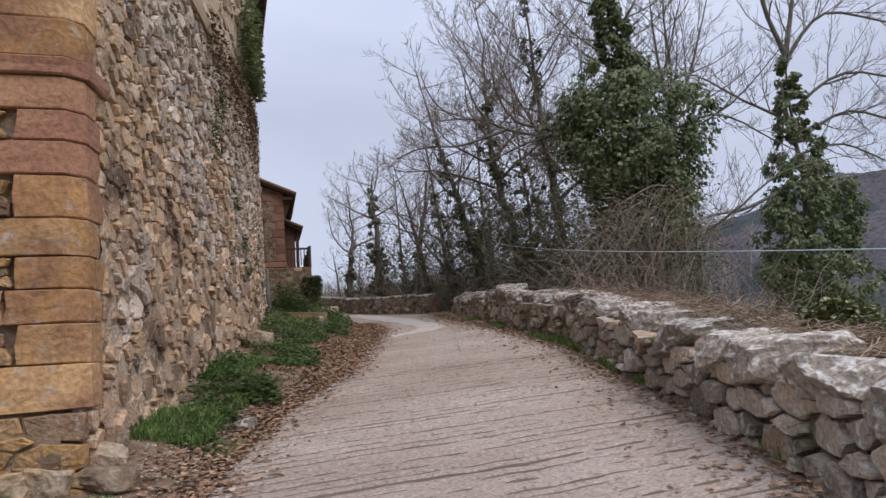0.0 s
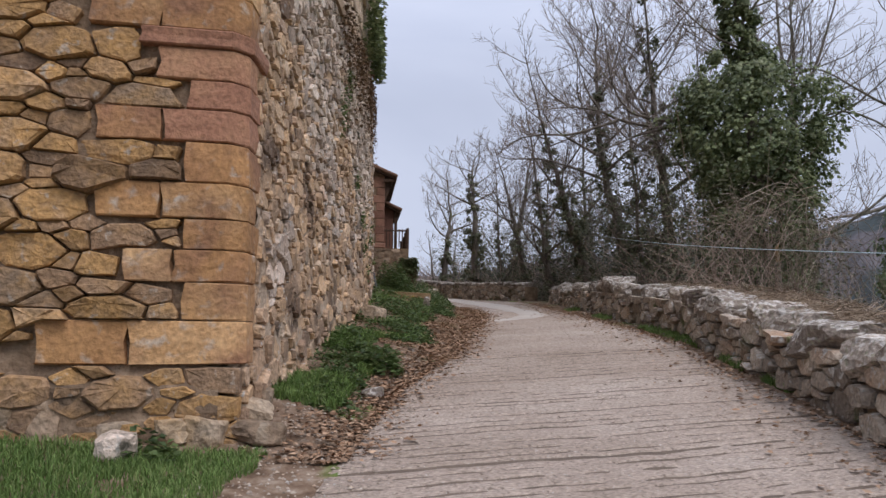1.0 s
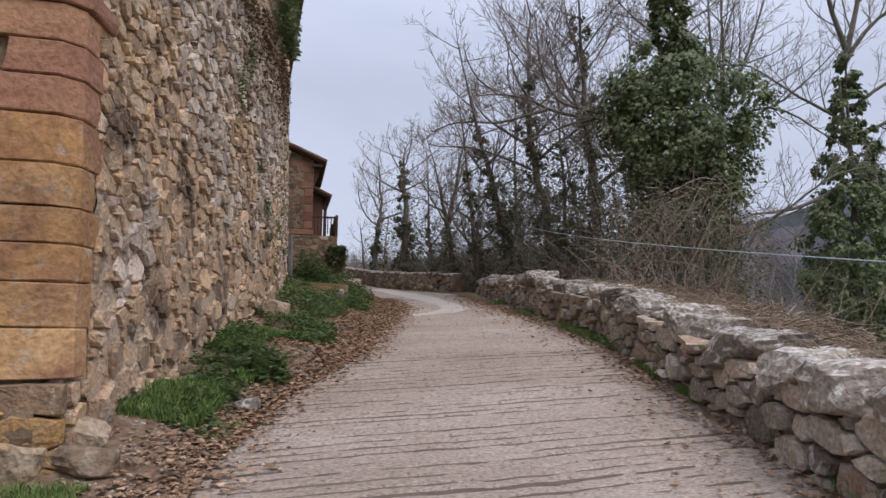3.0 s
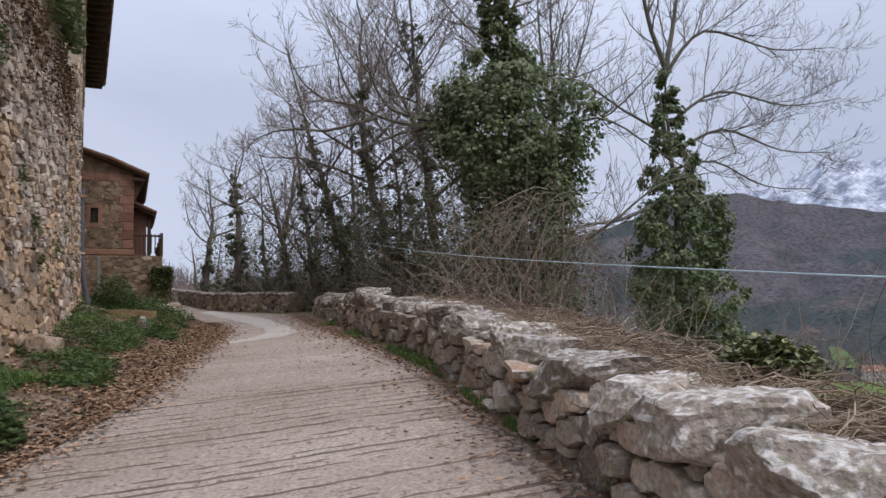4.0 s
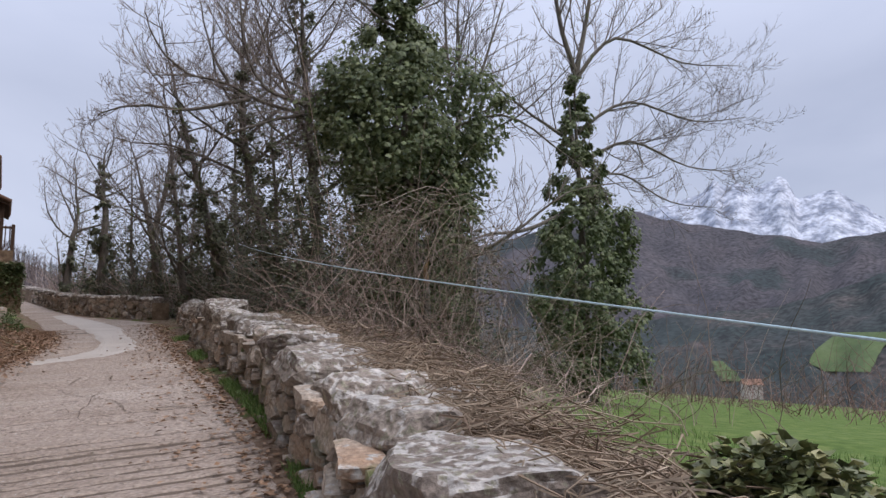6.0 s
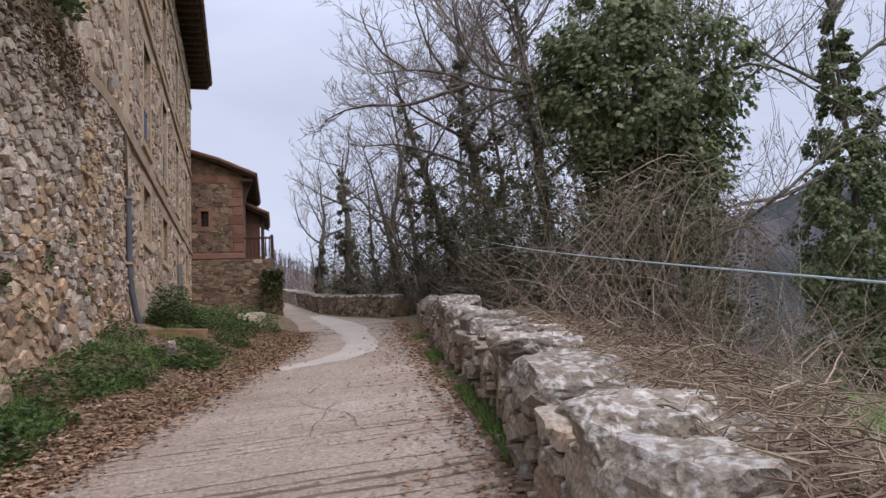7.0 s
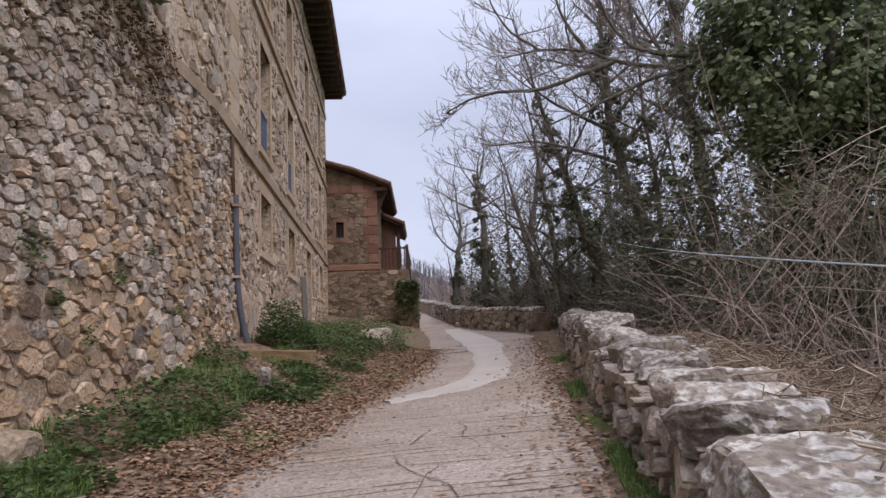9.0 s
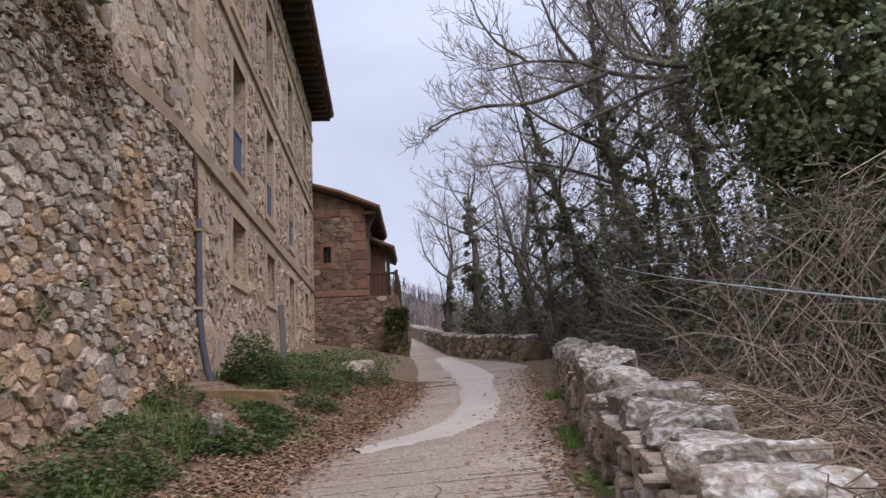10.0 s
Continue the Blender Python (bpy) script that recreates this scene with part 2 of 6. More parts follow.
M["grass"] = mat("grass_blade", [(0.08, 0.14, 0.036), (0.145, 0.24, 0.062), (0.26, 0.32, 0.12)], 1.3, rough=0.7, bump=0, vary="island", vary_amount=0.3)
M["litter"] = mat("fallen_leaf", [(0.18, 0.10, 0.058), (0.30, 0.185, 0.11), (0.43, 0.30, 0.20)], 2.0, bump=0, vary="island", vary_amount=0.35)
M["creeper"] = mat("withered_creeper", [(0.07, 0.045, 0.03), (0.14, 0.085, 0.05), (0.22, 0.14, 0.08)], 2.0, bump=0, vary="island", vary_amount=0.4)
M["glass"] = mat("dark_window_pane", [(0.02, 0.022, 0.026), (0.035, 0.04, 0.045)], 1.0, rough=0.12, spec=0.6, bump=0)
M["blue"] = mat("faded_blue_shutter", [(0.10, 0.13, 0.19), (0.16, 0.19, 0.26)], 2.0, bump=0.2)
M["pipe"] = mat("grey_plastic_pipe", [(0.085, 0.085, 0.10), (0.13, 0.13, 0.15)], 3.0, rough=0.5, bump=0.05)
M["wire"] = mat("pale_blue_wire", [(0.45, 0.62, 0.66), (0.55, 0.70, 0.74)], 3.0, rough=0.5, bump=0)
M["rustred"] = mat("red_rusty_cap", [(0.22, 0.04, 0.025), (0.32, 0.08, 0.05)], 5.0, bump=0.2)
M["rust"] = mat("old_brown_pipe", [(0.09, 0.06, 0.045), (0.15, 0.10, 0.075)], 4.0, bump=0.2)
M["greyboard"] = mat("weathered_grey_board", [(0.16, 0.145, 0.125), (0.26, 0.24, 0.21)], 4.0, stretch=(6, 6, 1), bump=0.4)
M["log"] = mat("sawn_timber", [(0.18, 0.11, 0.06), (0.29, 0.19, 0.10), (0.34, 0.25, 0.15)], 3.0, stretch=(1, 6, 6), bump=0.4, second=((0.40, 0.28, 0.06), 9.0, 0.64))


def let_light_through(m, share):
    """Thin leaves: part of the light passes through them."""
    nt = m.node_tree
    bsdf, out = nt.nodes["Principled BSDF"], nt.nodes["Material Output"]
    tr = nt.nodes.new("ShaderNodeBsdfTranslucent")
    nt.links.new(bsdf.inputs["Base Color"].links[0].from_socket, tr.inputs["Color"])
    mix = nt.nodes.new("ShaderNodeMixShader")
    mix.inputs["Fac"].default_value = share
    nt.links.new(bsdf.outputs["BSDF"], mix.inputs[1])
    nt.links.new(tr.outputs["BSDF"], mix.inputs[2])
    nt.links.new(mix.outputs["Shader"], out.inputs["Surface"])


for leafy in ("ivy", "scrub", "bushleaf", "grass"):
    let_light_through(M[leafy], 0.35)


def ground_material():
    """Soil, leaf litter and turf by noise and by where each grows along the lane."""
    m = bpy.data.materials.new("earth_and_turf")
    m.use_nodes = True
    nodes, links = m.node_tree.nodes, m.node_tree.links
    bsdf = nodes["Principled BSDF"]
    bsdf.inputs["Roughness"].default_value = 0.95
    bsdf.inputs["Specular IOR Level"].default_value = 0.15
    tc = nodes.new("ShaderNodeTexCoord")

    def tex(scale, detail=6.0):
        n = nodes.new("ShaderNodeTexNoise")
        n.inputs["Scale"].default_value, n.inputs["Detail"].default_value = scale, detail
        links.new(tc.outputs["Object"], n.inputs["Vector"])
        return n.outputs["Fac"]

    def ramp(src, cols):
        r = nodes.new("ShaderNodeValToRGB")
        for i, (p, c) in enumerate(cols):
            e = r.color_ramp.elements[i] if i < 2 else r.color_ramp.elements.new(p)
            e.position, e.color = p, (*c, 1)
        links.new(src, r.inputs["Fac"])
        return r.outputs["Color"]

    soil = ramp(tex(9.0), [(0.30, (0.11, 0.07, 0.045)), (0.72, (0.32, 0.25, 0.185)), (0.5, (0.20, 0.135, 0.09))])
    turf = ramp(tex(3.0), [(0.30, (0.075, 0.125, 0.028)), (0.70, (0.17, 0.215, 0.065)), (0.5, (0.115, 0.175, 0.042))])
    sep = nodes.new("ShaderNodeSeparateXYZ")
    links.new(tc.outputs["Object"], sep.inputs["Vector"])
    field = nodes.new("ShaderNodeMapRange")
    field.inputs["From Min"].default_value, field.inputs["From Max"].default_value = 6.8, 8.6
    links.new(sep.outputs["X"], field.inputs["Value"])
    edge = nodes.new("ShaderNodeMapRange")
    edge.inputs["From Min"].default_value, edge.inputs["From Max"].default_value = 0.57, 0.67
    links.new(tex(0.9), edge.inputs["Value"])
    mx = nodes.new("ShaderNodeMath")
    mx.operation = "MAXIMUM"
    links.new(field.outputs["Result"], mx.inputs[0])
    links.new(edge.outputs["Result"], mx.inputs[1])
    mix = nodes.new("ShaderNodeMix")
    mix.data_type = "RGBA"
    links.new(mx.outputs[0], mix.inputs["Factor"])
    links.new(soil, mix.inputs["A"])
    links.new(turf, mix.inputs["B"])
    links.new(mix.outputs["Result"], bsdf.inputs["Base Color"])
    bp = nodes.new("ShaderNodeBump")
    bp.inputs["Strength"].default_value, bp.inputs["Distance"].default_value = 0.8, 0.03
    links.new(tex(35.0), bp.inputs["Height"])
    links.new(bp.outputs["Normal"], bsdf.inputs["Normal"])
    return m


M["ground"] = ground_material()


# ---------- geometry helpers ----------
def obj(name, verts, faces, material, parent=None, label="", smooth=False):
    me = bpy.data.meshes.new(name)
    me.from_pydata(verts, [], faces)
    me.materials.append(material)
    if smooth:
        me.polygons.foreach_set("use_smooth", [True] * len(me.polygons))
    me.update()
    ob = new(name, me)
    if parent is not None:
        ob.parent = parent
    if label:
        ob["label"] = label
    return ob


def part(name, bm, material, parent=None, label="", smooth=False):
    bm.normal_update()
    me = bpy.data.meshes.new(name)
    bm.to_mesh(me)
    bm.free()
    me.materials.append(material)
    if smooth:
        me.polygons.foreach_set("use_smooth", [True] * len(me.polygons))
    ob = new(name, me)
    if parent is not None:
        ob.parent = parent
    if label:
        ob["label"] = label
    return ob


def thing(name, label, category, group="", kind=""):
    return tagged(new(name), label, category, group, kind)


class Buf:
    """Gathers vertices and faces for one mesh."""
    def __init__(self):
        self.v, self.f = [], []

    def add(self, verts, faces):
        o = len(self.v)
        self.v.extend(verts)
        self.f.extend([tuple(i + o for i in f) for f in faces])

    def make(self, name, material, parent=None, label="", smooth=False):
        return obj(name, self.v, self.f, material, parent, label, smooth)


def box(x0, x1, y0, y1, z0, z1):
    v = [(x, y, z) for z in (z0, z1) for y in (y0, y1) for x in (x0, x1)]
    return v, [(0, 2, 3, 1), (4, 5, 7, 6), (0, 1, 5, 4), (2, 6, 7, 3), (0, 4, 6, 2), (1, 3, 7, 5)]


def bevel_box(x0, x1, y0, y1, z0, z1, r, rng=None, wob=0.0):
    """A box with chamfered edges, a little out of true."""
    bm = bmesh.new()
    v, f = box(x0, x1, y0, y1, z0, z1)
    bv = [bm.verts.new(p) for p in v]
    for q in f:
        bm.faces.new([bv[i] for i in q])
    bmesh.ops.bevel(bm, geom=bm.edges[:], offset=r, segments=1, affect="EDGES", profile=0.6)
    if rng:
        for w in bm.verts:
            w.co += Vector((rng.uniform(-wob, wob), rng.uniform(-wob, wob), rng.uniform(-wob, wob)))
    return bm


def lerp_line(pts):
    """Value against y by straight steps."""
    a = np.array([p[0] for p in pts], float)
    b = np.array([p[1] for p in pts], float)
    return lambda y: float(np.interp(y, a, b))


class Line:
    """A plan line with length along it."""
    def __init__(self, pts):
        self.p = np.array(pts, float)
        self.s = np.r_[0, np.cumsum(np.hypot(*np.diff(self.p, axis=0).T))]
        self.length = float(self.s[-1])

    def at(self, u):
        x, y = np.interp(u, self.s, self.p[:, 0]), np.interp(u, self.s, self.p[:, 1])
        c = min(max(u, 0.31), self.length - 0.31)
        a, b = c - 0.3, c + 0.3
        dx = np.interp(b, self.s, self.p[:, 0]) - np.interp(a, self.s, self.p[:, 0])
        dy = np.interp(b, self.s, self.p[:, 1]) - np.interp(a, self.s, self.p[:, 1])
        n = math.hypot(dx, dy)
        past = u - min(max(u, 0.0), self.length)
        return float(x) + past * dx / n, float(y) + past * dy / n, dx / n, dy / n


def cells(u0, u1, v0, v1, du, dv, rng):
    """Random rubble that fills a rectangle: large stones dropped first, smaller ones wedged between, each keeping what lies nearer to it."""
    asp = du / dv
    size = du * 0.5
    h = (v1 - v0) * asp
    area = (u1 - u0) * h
    bins, seeds = collections.defaultdict(list), []
    pitch = size * 1.8

    def near(a, b, reach):
        for i in range(int((a - reach) // pitch), int((a + reach) // pitch) + 1):
            for j in range(int((b - reach) // pitch), int((b + reach) // pitch) + 1):
                yield from bins.get((i, j), ())

    for k, tries in ((1.62, 0.9), (1.22, 1.6), (0.92, 4.0), (0.66, 7.0), (0.46, 9.0)):
        for _ in range(max(2, int(tries * area / (4 * size * size)))):
            r = size * k * rng.uniform(0.9, 1.1)
            a, b = rng.uniform(u0, u1), rng.uniform(0, h)
            if all((a - q[0]) ** 2 + (b - q[1]) ** 2 > (0.90 * (r + q[2])) ** 2 for q in near(a, b, r + 1.8 * size)):
                seeds.append((a, b, r))
                bins[int(a // pitch), int(b // pitch)].append(seeds[-1])
    out = []
    for a, b, r in seeds:
        reach = 3.6 * size
        poly = [(max(u0, a - reach), max(0.0, b - reach)), (min(u1, a + reach), max(0.0, b - reach)), (min(u1, a + reach), min(h, b + reach)), (max(u0, a - reach), min(h, b + reach))]
        around = sorted(((c - a) ** 2 + (d - b) ** 2, c, d, q) for c, d, q in near(a, b, reach))
        for far, c, d, q in around:
            if far == 0.0:
                continue
            if far > 4 * max((p[0] - a) ** 2 + (p[1] - b) ** 2 for p in poly) + 4 * size * size:
                break
            nx, ny = c - a, d - b
            k = nx * (a + c) / 2 + ny * (b + d) / 2 + (r * r - q * q) / 2
            clip, n = [], len(poly)
            for i in range(n):
                p, e = poly[i], poly[(i + 1) % n]
                sp, se = nx * p[0] + ny * p[1] - k, nx * e[0] + ny * e[1] - k
                if sp <= 0:
                    clip.append(p)
                if sp * se < 0:
                    t = sp / (sp - se)
                    clip.append((p[0] + t * (e[0] - p[0]), p[1] + t * (e[1] - p[1])))
            poly = clip
            if len(poly) < 3:
                break
        if len(poly) < 3:
            continue
        keep = []
        for p in poly:
            if not keep or math.hypot(p[0] - keep[-1][0], p[1] - keep[-1][1]) > 0.16 * r:
                keep.append(p)
        if len(keep) >= 3:
            out.append([(p, v0 + q / asp) for p, q in keep])
    return out


def stone(poly, place, rng, gap=0.012, proud=0.05, deep=0.06, worn=0.17):
    """A stone from its outline: corners knocked off, sides sunk into the joint, an uneven broken face. place(u, v, w) gives the world point."""
    n = len(poly)
    cu, cv = sum(p[0] for p in poly) / n, sum(p[1] for p in poly) / n
    edge = []
    for i in range(n):
        p, q = poly[i], poly[(i + 1) % n]
        a, b = rng.uniform(0.03, 0.07 + worn), rng.uniform(0.03, 0.07 + worn)
        for k in (a, 1 - b):
            m = (p[0] + (q[0] - p[0]) * k, p[1] + (q[1] - p[1]) * k)
            f = rng.uniform(-0.75 * worn, 0.03)
            edge.append((m[0] + (m[0] - cu) * f, m[1] + (m[1] - cv) * f))
    poly, n = edge, 2 * n
    size = max(0.02, sum(math.hypot(p[0] - cu, p[1] - cv) for p in poly) / n)
    g = max(0.6, 1 - gap / size)
    out = proud * rng.uniform(0.2, 1.3)
    tip_u, tip_v = rng.uniform(-0.45, 0.45), rng.uniform(-0.45, 0.45)
    rings = []
    for shrink, w in ((g, -deep), (g * 0.99, out * 0.55), (g * 0.88, out * 0.95)):
        ring = []
        for u, v in poly:
            k = shrink * rng.uniform(0.94, 1.01)
            tilt = (tip_u * (u - cu) + tip_v * (v - cv)) * 0.30 if w > 0 else 0
            ring.append(place(cu + (u - cu) * k, cv + (v - cv) * k, w + tilt + (rng.uniform(-0.16, 0.12) * out if w > 0 else 0)))
        rings.append(ring)
    top = place(cu + rng.uniform(-0.3, 0.3) * size, cv + rng.uniform(-0.3, 0.3) * size, out * rng.uniform(0.86, 1.04))
    verts = rings[0] + rings[1] + rings[2] + [top]
    faces = []
    for r in (0, 1):
        for i in range(n):
            j = (i + 1) % n
            faces.append((r * n + i, r * n + j, (r + 1) * n + j, (r + 1) * n + i))
    for i in range(n):
        faces.append((2 * n + i, 2 * n + (i + 1) % n, 3 * n))
    return verts, faces


def lay_stones(polys, place, rng, parent, kind, limit, near, gap=0.012, proud=0.05, skip=None, rest_name="stonework", worn=0.17):
    """The stones nearest to the lane as parts, the others joined. near(u, v) orders them."""
    if skip:
        polys = [p for p in polys if not skip(sum(q[0] for q in p) / len(p), sum(q[1] for q in p) / len(p))]
    polys.sort(key=lambda p: near(p[0][0], p[0][1]))
    rest = Buf()
    for i, p in enumerate(polys):
        v, f = stone(p, place, rng, gap, proud * (1.3 if rng.random() < 0.12 else 1.0), 0.06, worn)
        if i < limit:
            obj("stone", v, f, M[kind], parent)
        else:
            rest.add(v, f)
    if rest.v:
        tagged(rest.make(rest_name, M[kind + "_rest"], parent), kind="stuff")


def rock(bm_scale, rng, cuts=9, level=3, rough=0.05):
    """A weathered boulder: a ball cut by random planes, then roughened. Returns verts, faces."""
    bm = bmesh.new()
    bmesh.ops.create_icosphere(bm, subdivisions=level, radius=1.0)
    planes = []
    for _ in range(cuts):
        n = Vector((rng.gauss(0, 1), rng.gauss(0, 1), rng.gauss(0, 1))).normalized()
        planes.append((n, rng.uniform(0.62, 0.9)))
    planes += [(Vector((0, 0, 1)), 0.62), (Vector((0, 0, -1)), 0.6), (Vector((rng.uniform(-.25, .25), -1, 0)).normalized(), 0.75), (Vector((0.1, 1, rng.uniform(-.2, .2))).normalized(), 0.75),
               (Vector((1, 0, 0)), 0.8), (Vector((-1, 0, rng.uniform(-.3, .3))).normalized(), 0.8)]
    off = Vector((rng.uniform(0, 50), rng.uniform(0, 50), 0))
    sx, sy, sz = bm_scale
    grit = min(bm_scale) * rough * 1.7
    for v in bm.verts:
        for n, d in planes:
            k = v.co.dot(n) - d
            if k > 0:
                v.co -= n * k
        p = Vector((v.co.x * sx / 0.8, v.co.y * sy / 0.75, v.co.z * sz / 0.62))
        q = p / max(0.10, min(bm_scale)) + off
        ledge = noise.noise(Vector((q.x * 0.5, q.y * 0.5, q.z * 4.0)))
        v.co = p + v.co.normalized() * grit * (noise.noise(q * 1.1) + 0.75 * ledge + 0.55 * noise.noise(q * 3.1) + 0.3 * noise.noise(q * 7.5))
    bm.verts.index_update()
    verts, faces = [tuple(v.co) for v in bm.verts], [tuple(v.index for v in f.verts) for f in bm.faces]
    bm.free()
    return verts, faces


def tube(buf, pts, radii, sides=5):
    """A tapered round limb along points."""
    n = len(pts)
    o = len(buf.v)
    up = Vector((0.3, 0.2, 1))
    for i, (p, r) in enumerate(zip(pts, radii)):
        d = (pts[min(i + 1, n - 1)] - pts[max(i - 1, 0)])
        if d.length < 1e-6:
            d = Vector((0, 0, 1))
        d.normalize()
        a = d.cross(up if abs(d.dot(up)) < 1.0 else Vector((1, 0, 0)))
        a.normalize()
        b = d.cross(a)
        for k in range(sides):
            t = 2 * math.pi * k / sides
            q = p + (a * math.cos(t) + b * math.sin(t)) * r
            buf.v.append((q.x, q.y, q.z))
    for i in range(n - 1):
        for k in range(sides):
            l = (k + 1) % sides
            buf.f.append((o + i * sides + k, o + i * sides + l, o + (i + 1) * sides + l, o + (i + 1) * sides + k))
    buf.f.append(tuple(o + (n - 1) * sides + k for k in range(sides)))


def leaf(buf, p, size, rng, droop=0.3, facing=None):
    """A small folded leaf."""
    a = rng.uniform(0, 2 * math.pi)
    d = Vector((math.cos(a), math.sin(a), rng.uniform(-droop - 0.4, 0.35)))
    if facing is not None:
        d = (d + facing * 0.7)
    d.normalize()
    s = d.cross(Vector((rng.uniform(-.5, .5), rng.uniform(-.5, .5), 1))).normalized()
    n = s.cross(d)
    w, l = size * 0.5, size
    buf.add([tuple(p), tuple(p + d * l * 0.42 + s * w + n * 0.16 * l), tuple(p + d * l), tuple(p + d * l * 0.42 - s * w + n * 0.16 * l)], [(0, 2, 1), (0, 3, 2)])


# ---------- lie of the land ----------
road_z = lerp_line([(-30, -2.6), (-6, -0.62), (0, 0.0), (5, 0.60), (8.4, 1.02), (10.1, 1.24), (12.5, 1.42), (17, 1.72), (23, 2.05), (30, 2.5), (40, 3.2), (60, 4.9), (90, 7.5)])
road_l = lerp_line([(-30, -2.2), (0, -1.25), (4, -0.75), (5.8, -0.35), (6.6, -0.17), (8.0, 0.19), (10, 1.0), (12.7, 1.55), (16.5, 2.3), (18.75, 2.78), (24, 3.22), (30, 3.3), (36, 3.12), (46, 2.6), (60, 1.0), (90, -3)])
road_r = lerp_line([(-30, 1.5), (0, 2.55), (4, 3.2), (5.9, 3.62), (7.8, 3.85), (9.9, 4.18), (13.5, 4.6), (16.4, 4.92), (21, 5.5), (25, 6.05), (28.5, 6.4), (30, 6.1), (34, 5.0), (38, 4.5), (45, 4.05), (60, 2.8), (90, -1)])
wall_face = Line([(2.0, -3.0), (2.75, 1.0), (3.28, 4.0), (3.55, 5.6), (4.05, 8.2), (4.42, 10.5), (4.82, 13.4), (5.25, 16.6), (5.95, 21.0), (6.45, 24.0), (6.85, 27.0)])
far_face = Line([(6.5, 29.6), (5.2, 34.0), (4.65, 38.0), (4.2, 45.0), (3.0, 60.0), (1.0, 75.0)])
face_x = lerp_line([(-30, 0.5), (-3, 2.0), (1, 2.75), (4, 3.28), (5.6, 3.55), (8.2, 4.05), (10.5, 4.42), (13.4, 4.82), (16.6, 5.25), (21, 5.95), (24, 6.45), (27, 6.85), (29.6, 6.5), (34, 5.2), (38, 4.65), (45, 4.2), (60, 3.0), (75, 1.0), (90, -1)])
front_x = lerp_line([(5.6, -1.25), (6.1, -1.17), (9.1, -0.82), (14.3, -0.10), (17.6, 0.05), (40, -1.05), (41, 3.0), (60, -2), (90, -7)])


def lane_z(x, y):
    return road_z(y) + 0.05 * (min(max(x, -1.0), 6.0) - 2.2)


def ground_z(x, y):
    """Height of the ground beside the lane, the bank under the houses and the meadows that fall away into the valley."""
    l, r = road_l(y), road_r(y)
    z = lane_z(min(max(x, l), r), y)
    if x < l:
        d = l - x
        gap = max(0.5, l - front_x(y)) if y > 6 else 3.0
        k = min(1.0, d / gap)
        rise = 0.20 if y < 11 else min(0.72, 0.20 + 0.065 * (y - 11))
        if y < 6:
            rise = 0.18
        if y > 42:
            rise = 0.4
        bump = 0.05 * noise.noise(Vector((x * 1.3, y * 1.3, 0))) + 0.02 * noise.noise(Vector((x * 5, y * 5, 3)))
        z += rise * (k ** 0.8) + min(1, d * 3) * bump - 0.015
    elif x > r:
        d = x - r
        b = x - face_x(y)
        if b < 0.30:
            z += 0.05 * min(1.0, d / 0.3)
        else:
            e = b - 0.30
            back = 0.42 if y < 8 else max(0.05, 0.42 - 0.10 * (y - 8))
            z += back * max(0.0, 1 - max(0.0, e - 0.8) / 2.0) if e > 0.15 else 0.05 + (back - 0.05) * e / 0.15
            far = max(0.0, e - 0.8)
            meadow = 0.75 - 0.085 * (x - 6) + 0.012 * min(y, 40.0) if x < 62 else 0.75 - 4.76 + 0.012 * min(y, 40.0) - 0.20 * (min(x, 520.0) - 62)
            t = min(1.0, far / 4.0)
            t = t * t * (3 - 2 * t)
            z = z * (1 - t) + meadow * t
            z += 0.12 * min(1, far) * noise.noise(Vector((x * 0.4, y * 0.4, 1)))
    return z


def graded(near0, near1, step, far0, far1, grow=1.25):
    out = list(np.arange(near0, near1 + 1e-6, step))
    s, p = step, near1
    while p < far1:
        s *= grow
        p = min(p + s, far1)
        out.append(p)
    s, p = step, near0
    while p > far0:
        s *= grow
        p = max(p - s, far0)
        out.insert(0, p)
    return out


def build_ground():
    xs, ys = graded(-3.4, 12.0, 0.14, -4000, 4000, 1.18), graded(-1.0, 34.0, 0.20, -4000, 4000, 1.16)
    verts, faces = [], []
    for y in ys:
        for x in xs:
            z = ground_z(x, y) if y < 90 else ground_z(x, 90)
            inside = road_l(y) + 0.12 < x < road_r(y) - 0.12 and -20 < y < 85
            verts.append((x, y, z - (0.14 if inside else 0.0)))
    n = len(xs)
    for j in range(len(ys) - 1):
        for i in range(n - 1):
            faces.append((j * n + i, j * n + i + 1, (j + 1) * n + i + 1, (j + 1) * n + i))
    tagged(obj("ground", verts, faces, M["ground"], smooth=True), "earth bank with turf, bare soil and falling meadow", "ground", kind="structure")


